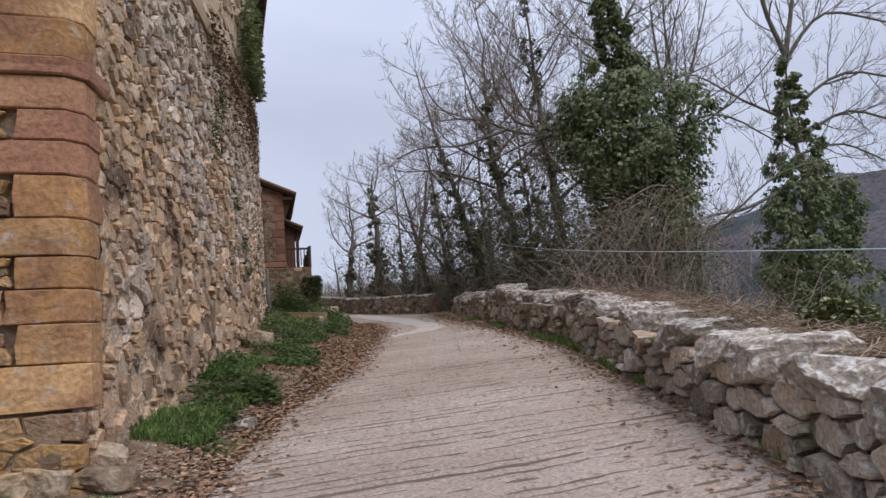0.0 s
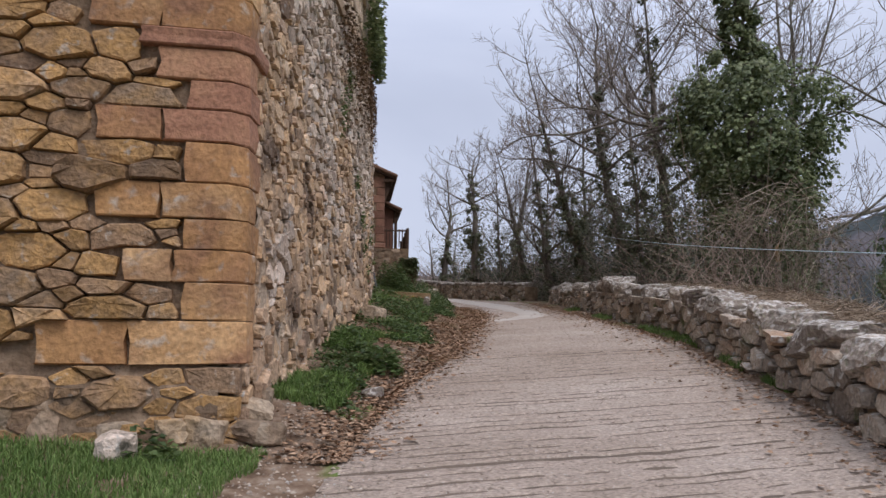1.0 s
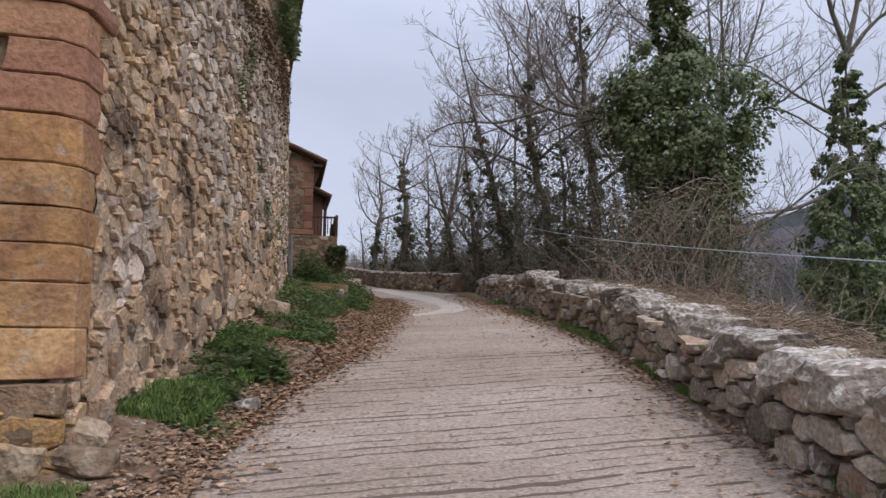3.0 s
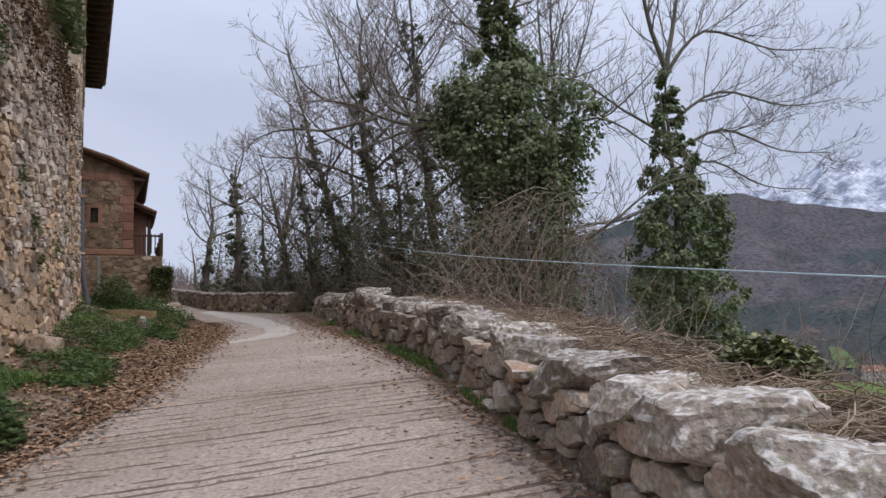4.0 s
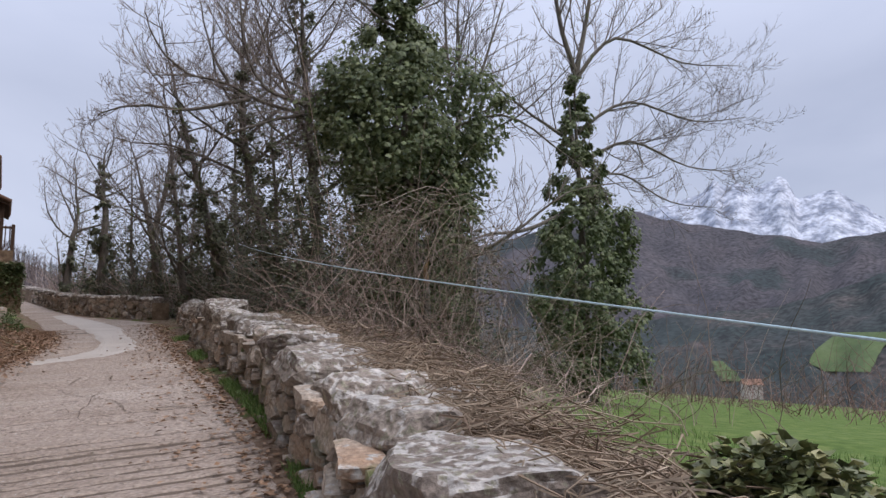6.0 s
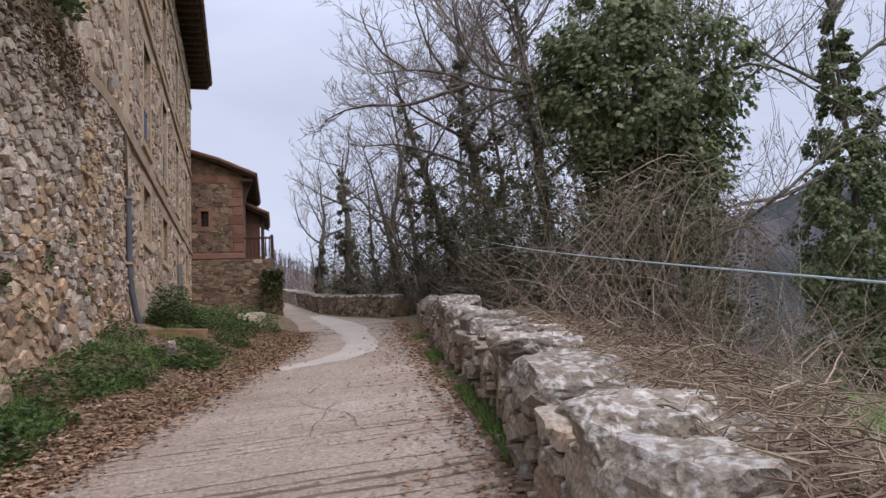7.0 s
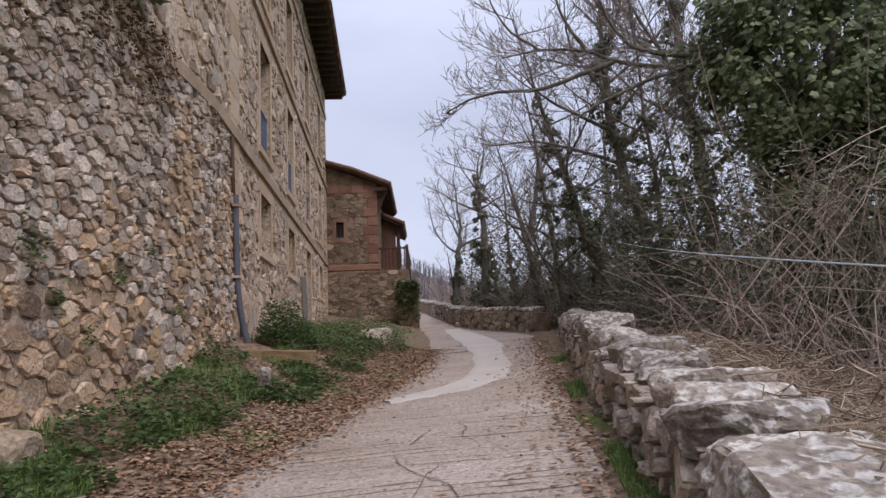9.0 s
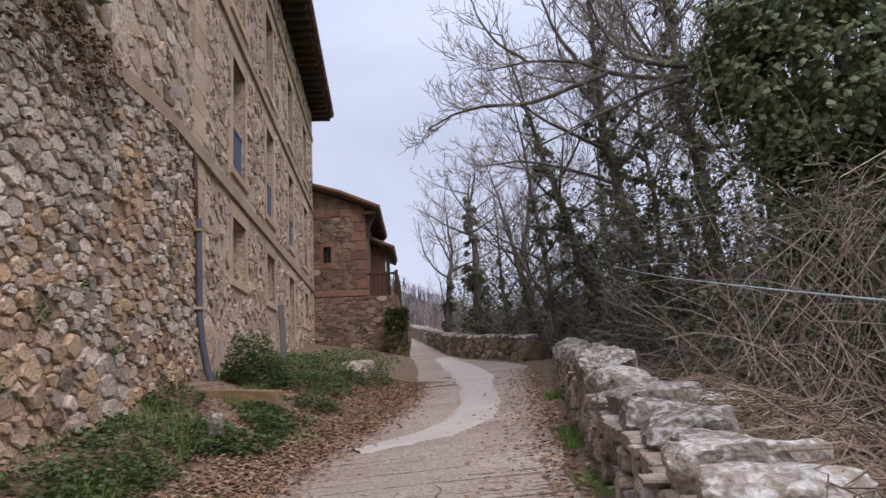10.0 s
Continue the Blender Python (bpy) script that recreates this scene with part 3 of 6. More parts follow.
def build_road():
    """The concrete lane with its raked cross grooves, cracks and worn edges."""
    rng = random.Random(5)
    ys = list(np.arange(-4.0, 24.0, 0.024)) + list(np.arange(24.0, 85.0, 0.35))
    nx = 56
    grooves, y = [], -4.0
    while y < 27:
        grooves.append((y, rng.uniform(0.014, 0.042), rng.uniform(0.019, 0.032), rng.uniform(0, 40)))
        y += rng.uniform(0.11, 0.20)
    gy = np.array([g[0] for g in grooves])
    verts, faces = [], []
    for y in ys:
        l, r = road_l(y), road_r(y)
        l += 0.07 * noise.noise(Vector((0, y * 1.1, 9))) + 0.03 * noise.noise(Vector((0, y * 5, 2)))
        r += 0.07 * noise.noise(Vector((4, y * 1.1, 9))) + 0.03 * noise.noise(Vector((4, y * 5, 2)))
        for i in range(nx + 1):
            k = i / nx
            x = l + (r - l) * k
            z = lane_z(x, y) + 0.012 * noise.noise(Vector((x * 0.9, y * 0.7, 0))) + 0.005 * noise.noise(Vector((x * 9, y * 9, 5)))
            if y < 27:
                s = y - 0.05 * (x - 2) + 0.05 * noise.noise(Vector((x * 0.8, y * 0.3, 7))) + 0.022 * noise.noise(Vector((x * 5, y * 0.5, 2)))
                j = int(np.searchsorted(gy, s))
                for q in (j - 1, j):
                    if 0 <= q < len(grooves):
                        g, d, w, seed = grooves[q]
                        d *= max(0.0, min(1.15, 0.72 + 1.0 * noise.noise(Vector((x * 0.9, seed, 0))) + 0.9 * noise.noise(Vector((x * 4.5, seed, 3)))))
                        z -= d * math.exp(-((s - g) / w) ** 2)
            if k in (0.0, 1.0):
                z -= 0.06
            verts.append((x, y, z))
    n = nx + 1
    for j in range(len(ys) - 1):
        for i in range(nx):
            faces.append((j * n + i, j * n + i + 1, (j + 1) * n + i + 1, (j + 1) * n + i))
    lane = tagged(obj("road", verts, faces, M["road"], smooth=True), "worn concrete lane raked with cross grooves", "road", kind="structure")
    # soil that fills the grooves, a little under the surface
    verts, faces = [], []
    ys = list(np.arange(-4.0, 27.5, 0.5))
    for y in ys:
        l, r = road_l(y) + 0.1, road_r(y) - 0.1
        for i in range(9):
            x = l + (r - l) * i / 8
            verts.append((x, y, lane_z(x, y) - 0.0115 + 0.012 * noise.noise(Vector((x * 0.9, y * 0.7, 0)))))
    for j in range(len(ys) - 1):
        for i in range(8):
            faces.append((j * 9 + i, j * 9 + i + 1, (j + 1) * 9 + i + 1, (j + 1) * 9 + i))
    tagged(obj("road_joint_soil", verts, faces, M["joint_soil"]), "dark soil lodged in the road grooves", "soil", kind="structure")
    # cracks that wander along and across the slab
    for k in range(10):
        y = rng.uniform(10.5, 19.0)
        x = road_l(y) + (road_r(y) - road_l(y)) * rng.uniform(0.2, 0.85)
        a = rng.uniform(1.1, 2.1) if k % 3 else rng.uniform(-0.3, 0.3)
        buf, m, steps = [], [], rng.randint(14, 44)
        for i in range(steps + 1):
            a += rng.gauss(0, 0.22)
            a += 0.25 * ((1.57 if k % 3 else 0.0) - a)
            x, y = x + 0.07 * math.cos(a), y + 0.07 * math.sin(a)
            w = rng.uniform(0.003, 0.009) * math.sin(math.pi * (i + 0.4) / (steps + 0.8))
            z = lane_z(x, y) + 0.012 * noise.noise(Vector((x * 0.9, y * 0.7, 0))) + 0.006
            buf += [(x + w * math.sin(a), y - w * math.cos(a), z), (x - w * math.sin(a), y + w * math.cos(a), z)]
        m = [(2 * i, 2 * i + 2, 2 * i + 3, 2 * i + 1) for i in range(steps)]
        obj("crack", buf, m, M["joint_soil"], lane)
    # smoother repair strip that sweeps up the lane
    left, right = Line([(2.62, 16.35), (3.25, 17.1), (3.72, 18.2), (4.05, 20.5), (4.2, 23.0), (4.2, 26), (4.05, 30), (3.9, 36)]), Line([(2.75, 16.05), (3.75, 16.6), (4.4, 17.9), (4.72, 20.0), (4.9, 23.0), (5.2, 26), (5.1, 30), (4.6, 36)])
    verts, faces, m, c = [], [], 120, 8
    for j in range(m + 1):
        a, b = left.at(left.length * j / m), right.at(right.length * j / m)
        for i in range(c + 1):
            k = i / c
            x, y = a[0] + (b[0] - a[0]) * k, a[1] + (b[1] - a[1]) * k
            w = 0.03 * noise.noise(Vector((x * 4, y * 4, 1))) if i in (0, c) else 0
            verts.append((x + w, y, lane_z(x, y) + (0.016 if 0 < i < c else -0.01)))
    for j in range(m):
        for i in range(c):
            faces.append((j * (c + 1) + i, j * (c + 1) + i + 1, (j + 1) * (c + 1) + i + 1, (j + 1) * (c + 1) + i))
    tagged(obj("road_patch", verts, faces, M["patch"], smooth=True), "smooth pale concrete repair strip in the lane", "road", kind="structure")


build_ground()
build_road()


# ---------- distance ----------
def ridge(name, label, dist, sky, base, material, depth, rough, seed, rows=26, cols=300):
    """A far mountainside: its skyline by bearing, its slopes broken by gullies. sky: (bearing, elevation) in degrees."""
    az = np.radians([a for a, _ in sky])
    el = [e for _, e in sky]

    def surface(a, k):
        crest = dist * math.tan(radians(np.interp(a, az, el)))
        p = Vector((math.degrees(a) * 0.35, k * 3.0, seed))
        d = dist - depth * (1 - k) + depth * 0.10 * noise.noise(p * 2.0) * (1 - k)
        z = base + (crest - base) * (k ** 1.15) + rough * (noise.fractal(p * 1.6, 0.9, 2.1, 6) * (1.0 if k < 1 else 0.35))
        return d * math.sin(a), d * math.cos(a), z

    verts, faces = [], []
    for j in range(rows + 1):
        for i in range(cols + 1):
            verts.append(surface(az[0] + (az[-1] - az[0]) * i / cols, j / rows))
    n = cols + 1
    for j in range(rows):
        for i in range(cols):
            faces.append((j * n + i, j * n + i + 1, (j + 1) * n + i + 1, (j + 1) * n + i))
    tagged(obj(name, verts, faces, material, smooth=True), label, "mountain", kind="structure")

    def at(bearing, elevation):
        """The place on the slope at a bearing and an elevation."""
        lo, hi = 0.0, 1.0
        for _ in range(24):
            k = (lo + hi) / 2
            x, y, z = surface(radians(bearing), k)
            if math.degrees(math.atan2(z - 1.8, math.hypot(x, y))) < elevation:
                lo = k
            else:
                hi = k
        return Vector(surface(radians(bearing), (lo + hi) / 2))
    return at


def far_field(label, at, rows, lift=0.995):
    """A meadow on a far slope. rows: (elevation, first bearing, last bearing), top first."""
    verts, faces, n = [], [], 14
    es = [r[0] for r in rows][::-1]
    m = 10
    for j in range(m + 1):
        e = es[0] + (es[-1] - es[0]) * j / m
        a, b = np.interp(e, es, [r[1] for r in rows][::-1]), np.interp(e, es, [r[2] for r in rows][::-1])
        for i in range(n + 1):
            w = 0.10 * noise.noise(Vector((e * 3, i * 0.6, 4))) if i in (0, n) else 0.0
            verts.append(tuple(at(a + (b - a) * i / n + w, e) * lift))
    for j in range(m):
        for i in range(n):
            faces.append((j * (n + 1) + i, j * (n + 1) + i + 1, (j + 1) * (n + 1) + i + 1, (j + 1) * (n + 1) + i))
    tagged(obj("meadow", verts, faces, M["farfield"], smooth=True), label, "meadow", kind="structure")


M["farfield"] = mat("far_pasture", [(0.062, 0.095, 0.036), (0.09, 0.128, 0.048), (0.11, 0.142, 0.06)], 0.03, bump=0, bump_scale=0.4, fine=(0.85, 1.12))
# snow and ridge tones include some bluish grey for the haze of distance
M["snow"] = mat("snow_and_rock", [(0.17, 0.19, 0.24), (0.30, 0.33, 0.39), (0.56, 0.59, 0.65), (0.62, 0.65, 0.71)], 0.013, bump=0, fine=(0.6, 1.25), bump_scale=0.05, detail=12)
M["hill"] = mat("bare_winter_wood", [(0.045, 0.044, 0.05), (0.07, 0.064, 0.069), (0.105, 0.09, 0.092)], 0.006, bump=0, bump_scale=0.10, fine=(0.4, 1.5),
                spots=(0.032, 0.042, 0.042), spot_scale=0.004, spot_cover=0.54, detail=9)
M["nearhill"] = mat("wooded_valley_side", [(0.022, 0.03, 0.03), (0.04, 0.045, 0.042), (0.085, 0.068, 0.062)], 0.02, bump=0, bump_scale=0.16, fine=(0.35, 1.6),
                    spots=(0.028, 0.038, 0.036), spot_scale=0.012, spot_cover=0.50, detail=9)
M["hillbrown"] = mat("brown_leafless_wood", [(0.075, 0.062, 0.058), (0.13, 0.105, 0.10), (0.19, 0.155, 0.145)], 0.05, bump=0, bump_scale=0.9, fine=(0.5, 1.45), spots=(0.05, 0.065, 0.045), spot_scale=0.05, spot_cover=0.60, detail=9)
ridge("mountain_backdrop", "snow-covered rocky peaks far beyond the valley", 4300,
      [(15, 6.0), (25, 7.0), (34, 8.1), (39.3, 9.1), (44, 9.3), (47.1, 9.8), (50.0, 10.6), (50.9, 11.6), (51.4, 10.9), (52.4, 11.2), (53.2, 10.7), (54.2, 10.9), (55.2, 11.4), (55.7, 11.1), (56.3, 9.7), (58.6, 10.1), (60.4, 8.9), (62.2, 7.3), (70, 6.5), (85, 6.0), (110, 5.0)],
      -150, M["snow"], 1500, 26, 3.0, 40, 500)
ridge("hill_backdrop", "dark wooded ridge across the valley", 2300,
      [(-25, 3.0), (5, 4.2), (20, 6.0), (30, 6.8), (35, 7.4), (40, 9.2), (43, 9.75), (46, 9.3), (48.7, 8.6), (52.4, 7.75), (57.8, 6.6), (60, 6.9), (63.6, 7.4), (66.1, 5.6), (72, 5.0), (90, 4.5), (115, 5.0)],
      -190, M["hill"], 1400, 26, 11.0)
slope = ridge("slope_backdrop", "lower valley side with woods and meadows", 900,
      [(10, 0.5), (25, 1.0), (40, 1.2), (46, 1.6), (50, 2.0), (54, 2.3), (57, 3.0), (61, 4.4), (64, 5.0), (70, 4.6), (90, 3.0), (115, 3.0)],
      -95, M["nearhill"], 560, 6, 17.0)
hillside = ridge("hill_behind_house", "brown wooded hill beyond the lane", 330,
      [(-75, 6.0), (-40, 7.5), (-20, 8.6), (-6, 8.3), (-1.7, 7.2), (0.0, 6.2), (2.6, 5.3), (4.7, 4.2), (9, 3.4), (16, 2.6), (24, 1.5), (32, 0.8)],
      -2, M["hillbrown"], 240, 2.2, 23.0)


wood_rng = random.Random(29)
wood = Buf()
for _ in range(1400):
    a = wood_rng.uniform(-8.0, 14.0)
    crest = float(np.interp(a, [-8, -1.7, 0.0, 2.6, 4.7, 9, 14], [8.4, 7.2, 6.2, 5.3, 4.2, 3.4, 2.9]))
    p = hillside(a, crest - 5.5 * wood_rng.random() ** 1.6)
    tall = wood_rng.uniform(3.5, 7.5)
    tip = p + Vector((wood_rng.gauss(0, 0.5), 0, tall))
    tube(wood, [p - Vector((0, 0, 0.5)), p.lerp(tip, 0.5), tip], [0.13, 0.10, 0.03], 3)
    for _ in range(6):
        q = p.lerp(tip, wood_rng.uniform(0.3, 0.95))
        tube(wood, [q, q + Vector((wood_rng.gauss(0, 0.9), wood_rng.gauss(0, 0.5), wood_rng.uniform(0.4, 1.8)))], [0.06, 0.03], 3)
tagged(wood.make("far_wood", M["hillbrown"]), "leafless brown wood on the hill beyond the lane", "wood", kind="stuff")
far_field("bright green pasture between woods across the valley", slope, [(0.45, 58.2, 61.5), (-0.2, 57.3, 61.0), (-0.8, 56.6, 60.5), (-1.6, 56.2, 60.1), (-2.15, 57.2, 59.8)])
far_field("narrow green pasture low in the valley", slope, [(-1.5, 50.0, 50.7), (-2.3, 50.2, 51.6), (-2.9, 50.6, 51.9)])


def far_house(at, bearing, elevation, width, depth, wall_h, roof_h, turn):
    """A farmhouse far down in the valley."""
    house = thing("farmhouse", "small far farmhouse with pale walls and tiled roof", "house")
    house.matrix_world = Matrix.Translation(at(bearing, elevation) * 0.96) @ pose(0, 0, 0, 0, 0, turn)
    w, d = width / 2, depth / 2
    v, f = box(-w, w, -d, d, -6.0, wall_h)
    v += [(-w, 0, wall_h + roof_h), (w, 0, wall_h + roof_h)]
    obj("wall", v, f + [(4, 8, 6), (5, 7, 9)], M["patch"], house)
    o = 0.6
    obj("roof", [(-w - o, -d - o, wall_h - 0.4), (w + o, -d - o, wall_h - 0.4), (w + o, 0, wall_h + roof_h + 0.3), (-w - o, 0, wall_h + roof_h + 0.3), (w + o, d + o, wall_h - 0.4), (-w - o, d + o, wall_h - 0.4)],
        [(0, 1, 2, 3), (3, 2, 4, 5)], M["brownstone"], house)


far_house(slope, 52.5, -3.5, 13, 9, 4.5, 3.2, -35)


# ---------- the long stone building ----------
front = Line([(-1.17, 6.1), (-0.82, 9.1), (-0.12, 14.3), (0.05, 17.7), (-1.06, 40.0)])
U_PIPE = float(np.interp(19.2, front.p[:, 1], front.s))
TOP = 14.2


def on_front(u, v, w):
    """A point on the facade: u along it from the corner, v the height, w out of it. The foot leans out a little."""
    x, y, dx, dy = front.at(u)
    lean = 0.022 * max(0.0, 6.0 - v) if u < U_PIPE else 0.0
    w += lean
    return (x + dy * w, y - dx * w, v)


def u_of_y(y):
    return float(np.interp(y, front.p[:, 1], front.s))


def slab(place, u0, u1, v0, v1, w0, w1, nu=1, taper=0.0):
    """A band that follows a wall."""
    verts, faces = [], []
    for i in range(nu + 1):
        u = u0 + (u1 - u0) * i / nu
        verts += [place(u, v0 + taper, w0), place(u, v0, w1), place(u, v1, w1), place(u, v1 + taper, w0)]
    for i in range(nu):
        a, b = 4 * i, 4 * i + 4
        for k in range(4):
            l = (k + 1) % 4
            faces.append((a + k, b + k, b + l, a + l))
    faces += [(0, 1, 2, 3), (4 * nu + 3, 4 * nu + 2, 4 * nu + 1, 4 * nu)]
    return verts, faces


long_building = thing("long_building", "long three-storey stone house with tan facade and broad dark eaves", "building")
holes = []
for i, (ya, yb) in enumerate(((22.3, 23.65), (26.7, 28.0), (31.3, 32.6), (36.0, 37.3))):
    door = i == 2
    holes.append((u_of_y(ya), u_of_y(yb), 3.1 if door else 4.5, 5.72, "door" if door else "small"))
    holes.append((u_of_y(ya), u_of_y(yb), 6.72, 9.1, "tall"))
    holes.append((u_of_y(ya), u_of_y(yb), 10.2, 12.4, "tall"))


def build_facade():
    """Wall sheets with real openings, cut on a grid of the window edges."""
    us = sorted({U_PIPE, front.length, *[h[0] for h in holes], *[h[1] for h in holes], *np.linspace(U_PIPE, front.length, 12)})
    vs = sorted({0.5, TOP, 6.2, 9.7, *[h[2] for h in holes], *[h[3] for h in holes]})
    buf = Buf()
    for a, b in zip(us, us[1:]):
        for c, d in zip(vs, vs[1:]):
            mu, mv = (a + b) / 2, (c + d) / 2
            if any(h[0] < mu < h[1] and h[2] < mv < h[3] for h in holes):
                continue
            buf.add([on_front(a, c, 0), on_front(b, c, 0), on_front(b, d, 0), on_front(a, d, 0)], [(0, 1, 2, 3)])
    for h in holes:  # reveals
        a, b, c, d = h[:4]
        ring = [(a, c), (b, c), (b, d), (a, d)]
        for k in range(4):
            p, q = ring[k], ring[(k + 1) % 4]
            buf.add([on_front(*p, 0), on_front(*q, 0), on_front(*q, -0.5), on_front(*p, -0.5)], [(0, 1, 2, 3)])
    buf.add([on_front(U_PIPE, 0.5, -0.55), on_front(front.length, 0.5, -0.55), on_front(front.length, TOP, -0.55), on_front(U_PIPE, TOP, -0.55)], [(3, 2, 1, 0)])
    buf.add([on_front(front.length, 0.5, 0), on_front(front.length, 0.5, -0.55), on_front(front.length, TOP, -0.55), on_front(front.length, TOP, 0)], [(0, 1, 2, 3)])
    wall = buf.make("wall", M["plaster"], long_building, "tan plastered rubble wall")
    rng = random.Random(20)
    shown = []
    for p in cells(U_PIPE + 0.8, front.length - 0.8, 2.2, TOP - 0.2, 0.27, 0.18, rng):
        u, v = sum(q[0] for q in p) / len(p), sum(q[1] for q in p) / len(p)
        if any(h[0] - 0.36 < u < h[1] + 0.36 and h[2] - 0.30 < v < h[3] + 0.36 for h in holes) or any(abs(v - c) < 0.26 for c in (6.18, 9.67, 12.96)):
            continue
        if noise.noise(Vector((u * 0.7, v * 0.7, 8))) + rng.uniform(-0.35, 0.35) > -0.30:
            shown.append(p)
    lay_stones(shown, on_front, rng, wall, "facade", 0, lambda u, v: u, 0.016, 0.036)
    shown = [p for p in cells(0.1, U_PIPE - 0.05, 6.35, 9.5, 0.30, 0.20, rng) if rng.random() < 0.75]
    lay_stones(shown, on_front, rng, wall, "facade", 0, lambda u, v: u, 0.016, 0.036)
    upper = Buf()
    upper.add(*slab(on_front, 0, U_PIPE, 6.2, TOP, -0.5, 0.0, 14))
    upper.make("wall", M["plaster"], long_building)
    # return walls and back, to close the volume
    shell = Buf()
    x0, y0 = -1.17, 6.1
    shell.add(*box(-9.0, x0 - 0.12, 6.25, 6.7, 0.2, TOP))
    shell.add(*box(-9.0, -8.6, 6.25, 40, 0.2, TOP))
    shell.add(*box(-9.0, -1.6, 39.5, 39.95, 0.2, TOP))
    shell.make("wall", M["mortar"], long_building)
    for v, h in ((6.08, 0.20), (9.58, 0.19), (12.87, 0.18)):
        b = Buf()
        b.add(*slab(on_front, 0 if v < 7 else 0.0, front.length, v, v + h, -0.05, 0.07, 40, 0.03))
        b.make("string_course", M["string"], long_building, "weathered stone string course")
    # dressed strip beside the pipe and at the far end
    for u0, u1 in ((U_PIPE - 0.02, U_PIPE + 0.75), (front.length - 0.8, front.length - 0.004)):
        z = 2.0
        k = 0
        while z < TOP - 0.1:
            h = 0.34 + 0.07 * ((k * 7) % 5) / 4
            long = 0.16 * (k % 2)
            b = Buf()
            b.add(*slab(on_front, u0 + (0.0 if u0 < U_PIPE + 1 else long), u1 - (long if u0 < U_PIPE + 1 else 0), z + 0.008, min(z + h, TOP) - 0.008, -0.05, 0.022))
            b.make("quoin", M["ashlar"], long_building)
            z += h
            k += 1
    for a, b, c, d, kind in holes:
        win = new("window" if kind != "door" else "doorway")
        win.parent = long_building
        s = Buf()
        s.add(*slab(on_front, a - 0.22, a, c - 0.02, d, -0.04, 0.02))
        s.make("jamb", M["ashlar"], win)
        s = Buf()
        s.add(*slab(on_front, b, b + 0.22, c - 0.02, d, -0.04, 0.02))
        s.make("jamb", M["ashlar"], win)
        s = Buf()
        s.add(*slab(on_front, a - 0.28, b + 0.28, d, d + 0.28, -0.04, 0.025))
        s.make("lintel", M["ashlar"], win)
        s = Buf()
        s.add(*slab(on_front, a - 0.26, b + 0.26, c - 0.16, c - 0.02, -0.04, 0.06))
        s.make("sill", M["ashlar"], win)
        s = Buf()
        f = 0.07
        for q in ((a, a + f, c, d), (b - f, b, c, d), ((a + b) / 2 - f / 2, (a + b) / 2 + f / 2, c, d), (a, b, d - f, d), (a, b, c, c + f)):
            s.add(*slab(on_front, *q, -0.42, -0.36))
        s.make("window_frame" if kind != "door" else "door_frame", M["wood"], win)
        s = Buf()
        s.add(*slab(on_front, a + 0.01, b - 0.01, c + 0.01, d - 0.01, -0.46, -0.43))
        s.make("pane" if kind != "door" else "door_leaf", M["glass"] if kind != "door" else M["wood"], win)
        if kind == "tall" and c < 7:
            s = Buf()
            s.add(*slab(on_front, a + 0.02, b - 0.02, c + 0.95, c + 1.0, -0.10, -0.05))
            for t in np.linspace(a + 0.05, b - 0.05, 10):
                s.add(*slab(on_front, t - 0.012, t + 0.012, c, c + 0.96, -0.09, -0.06))
            s.make("railing", M["blue"], win, "low blue-grey metal window railing")
    # sloping plastered plinth at the foot
    n, verts, faces = 14, [], []
    for i in range(n + 1):
        u = U_PIPE + 0.76 + (u_of_y(26.6) - U_PIPE - 0.76) * i / n
        v = 3.47 - 0.062 * (u - U_PIPE)
        verts += [on_front(u, 1.8, 0.16), on_front(u, v - 0.06, 0.15), on_front(u, v, 0.04), on_front(u, v, -0.03)]
    for i in range(n):
        for k in range(3):
            faces.append((4 * i + k, 4 * i + 4 + k, 4 * i + 5 + k, 4 * i + 1 + k))
    faces += [(0, 1, 2, 3), (4 * n + 3, 4 * n + 2, 4 * n + 1, 4 * n)]
    obj("plinth", verts, faces, M["plaster"], long_building, "sloping plastered plinth")
    # eaves: boarded soffit on rafters, with a wavy tile edge
    e = Buf()
    e.add(*slab(on_front, u_of_y(17.6) - 13.5, front.length + 0.75, TOP + 0.02, TOP + 0.10, -1.0, 0.85, 30))
    e.make("soffit", M["wood"], long_building, "dark boarded eaves soffit")
    u = 0.3
    while u < front.length + 0.6:
        r = Buf()
        r.add(*slab(on_front, u, u + 0.14, TOP - 0.16, TOP + 0.02, -0.1, 0.80))
        r.make("rafter", M["wood"], long_building)
        u += 0.62
    tiles = Buf()
    u = 0.0
    while u < front.length + 0.75:
        pts = [Vector(on_front(u + 0.11, TOP + 0.17, 0.95)), Vector(on_front(u + 0.11, TOP + 0.36, 0.40)), Vector(on_front(u + 0.11, TOP + 1.1, -1.6))]
        tube(tiles, pts, [0.11, 0.105, 0.10], 8)
        u += 0.215
    tagged(tiles.make("tilework", M["tile"], long_building, smooth=True), kind="stuff")
    roof = Buf()
    roof.add(*slab(on_front, 0, front.length + 0.7, TOP + 0.12, TOP + 0.16, -0.9, 0.88, 30))
    roof.add([on_front(0, TOP + 0.16, 0.86), on_front(front.length + 0.7, TOP + 0.16, 0.86), on_front(front.length + 0.7, TOP + 2.6, -5), on_front(0, TOP + 2.6, -5)], [(0, 1, 2, 3)])
    roof.make("roof", M["tile"], long_building)


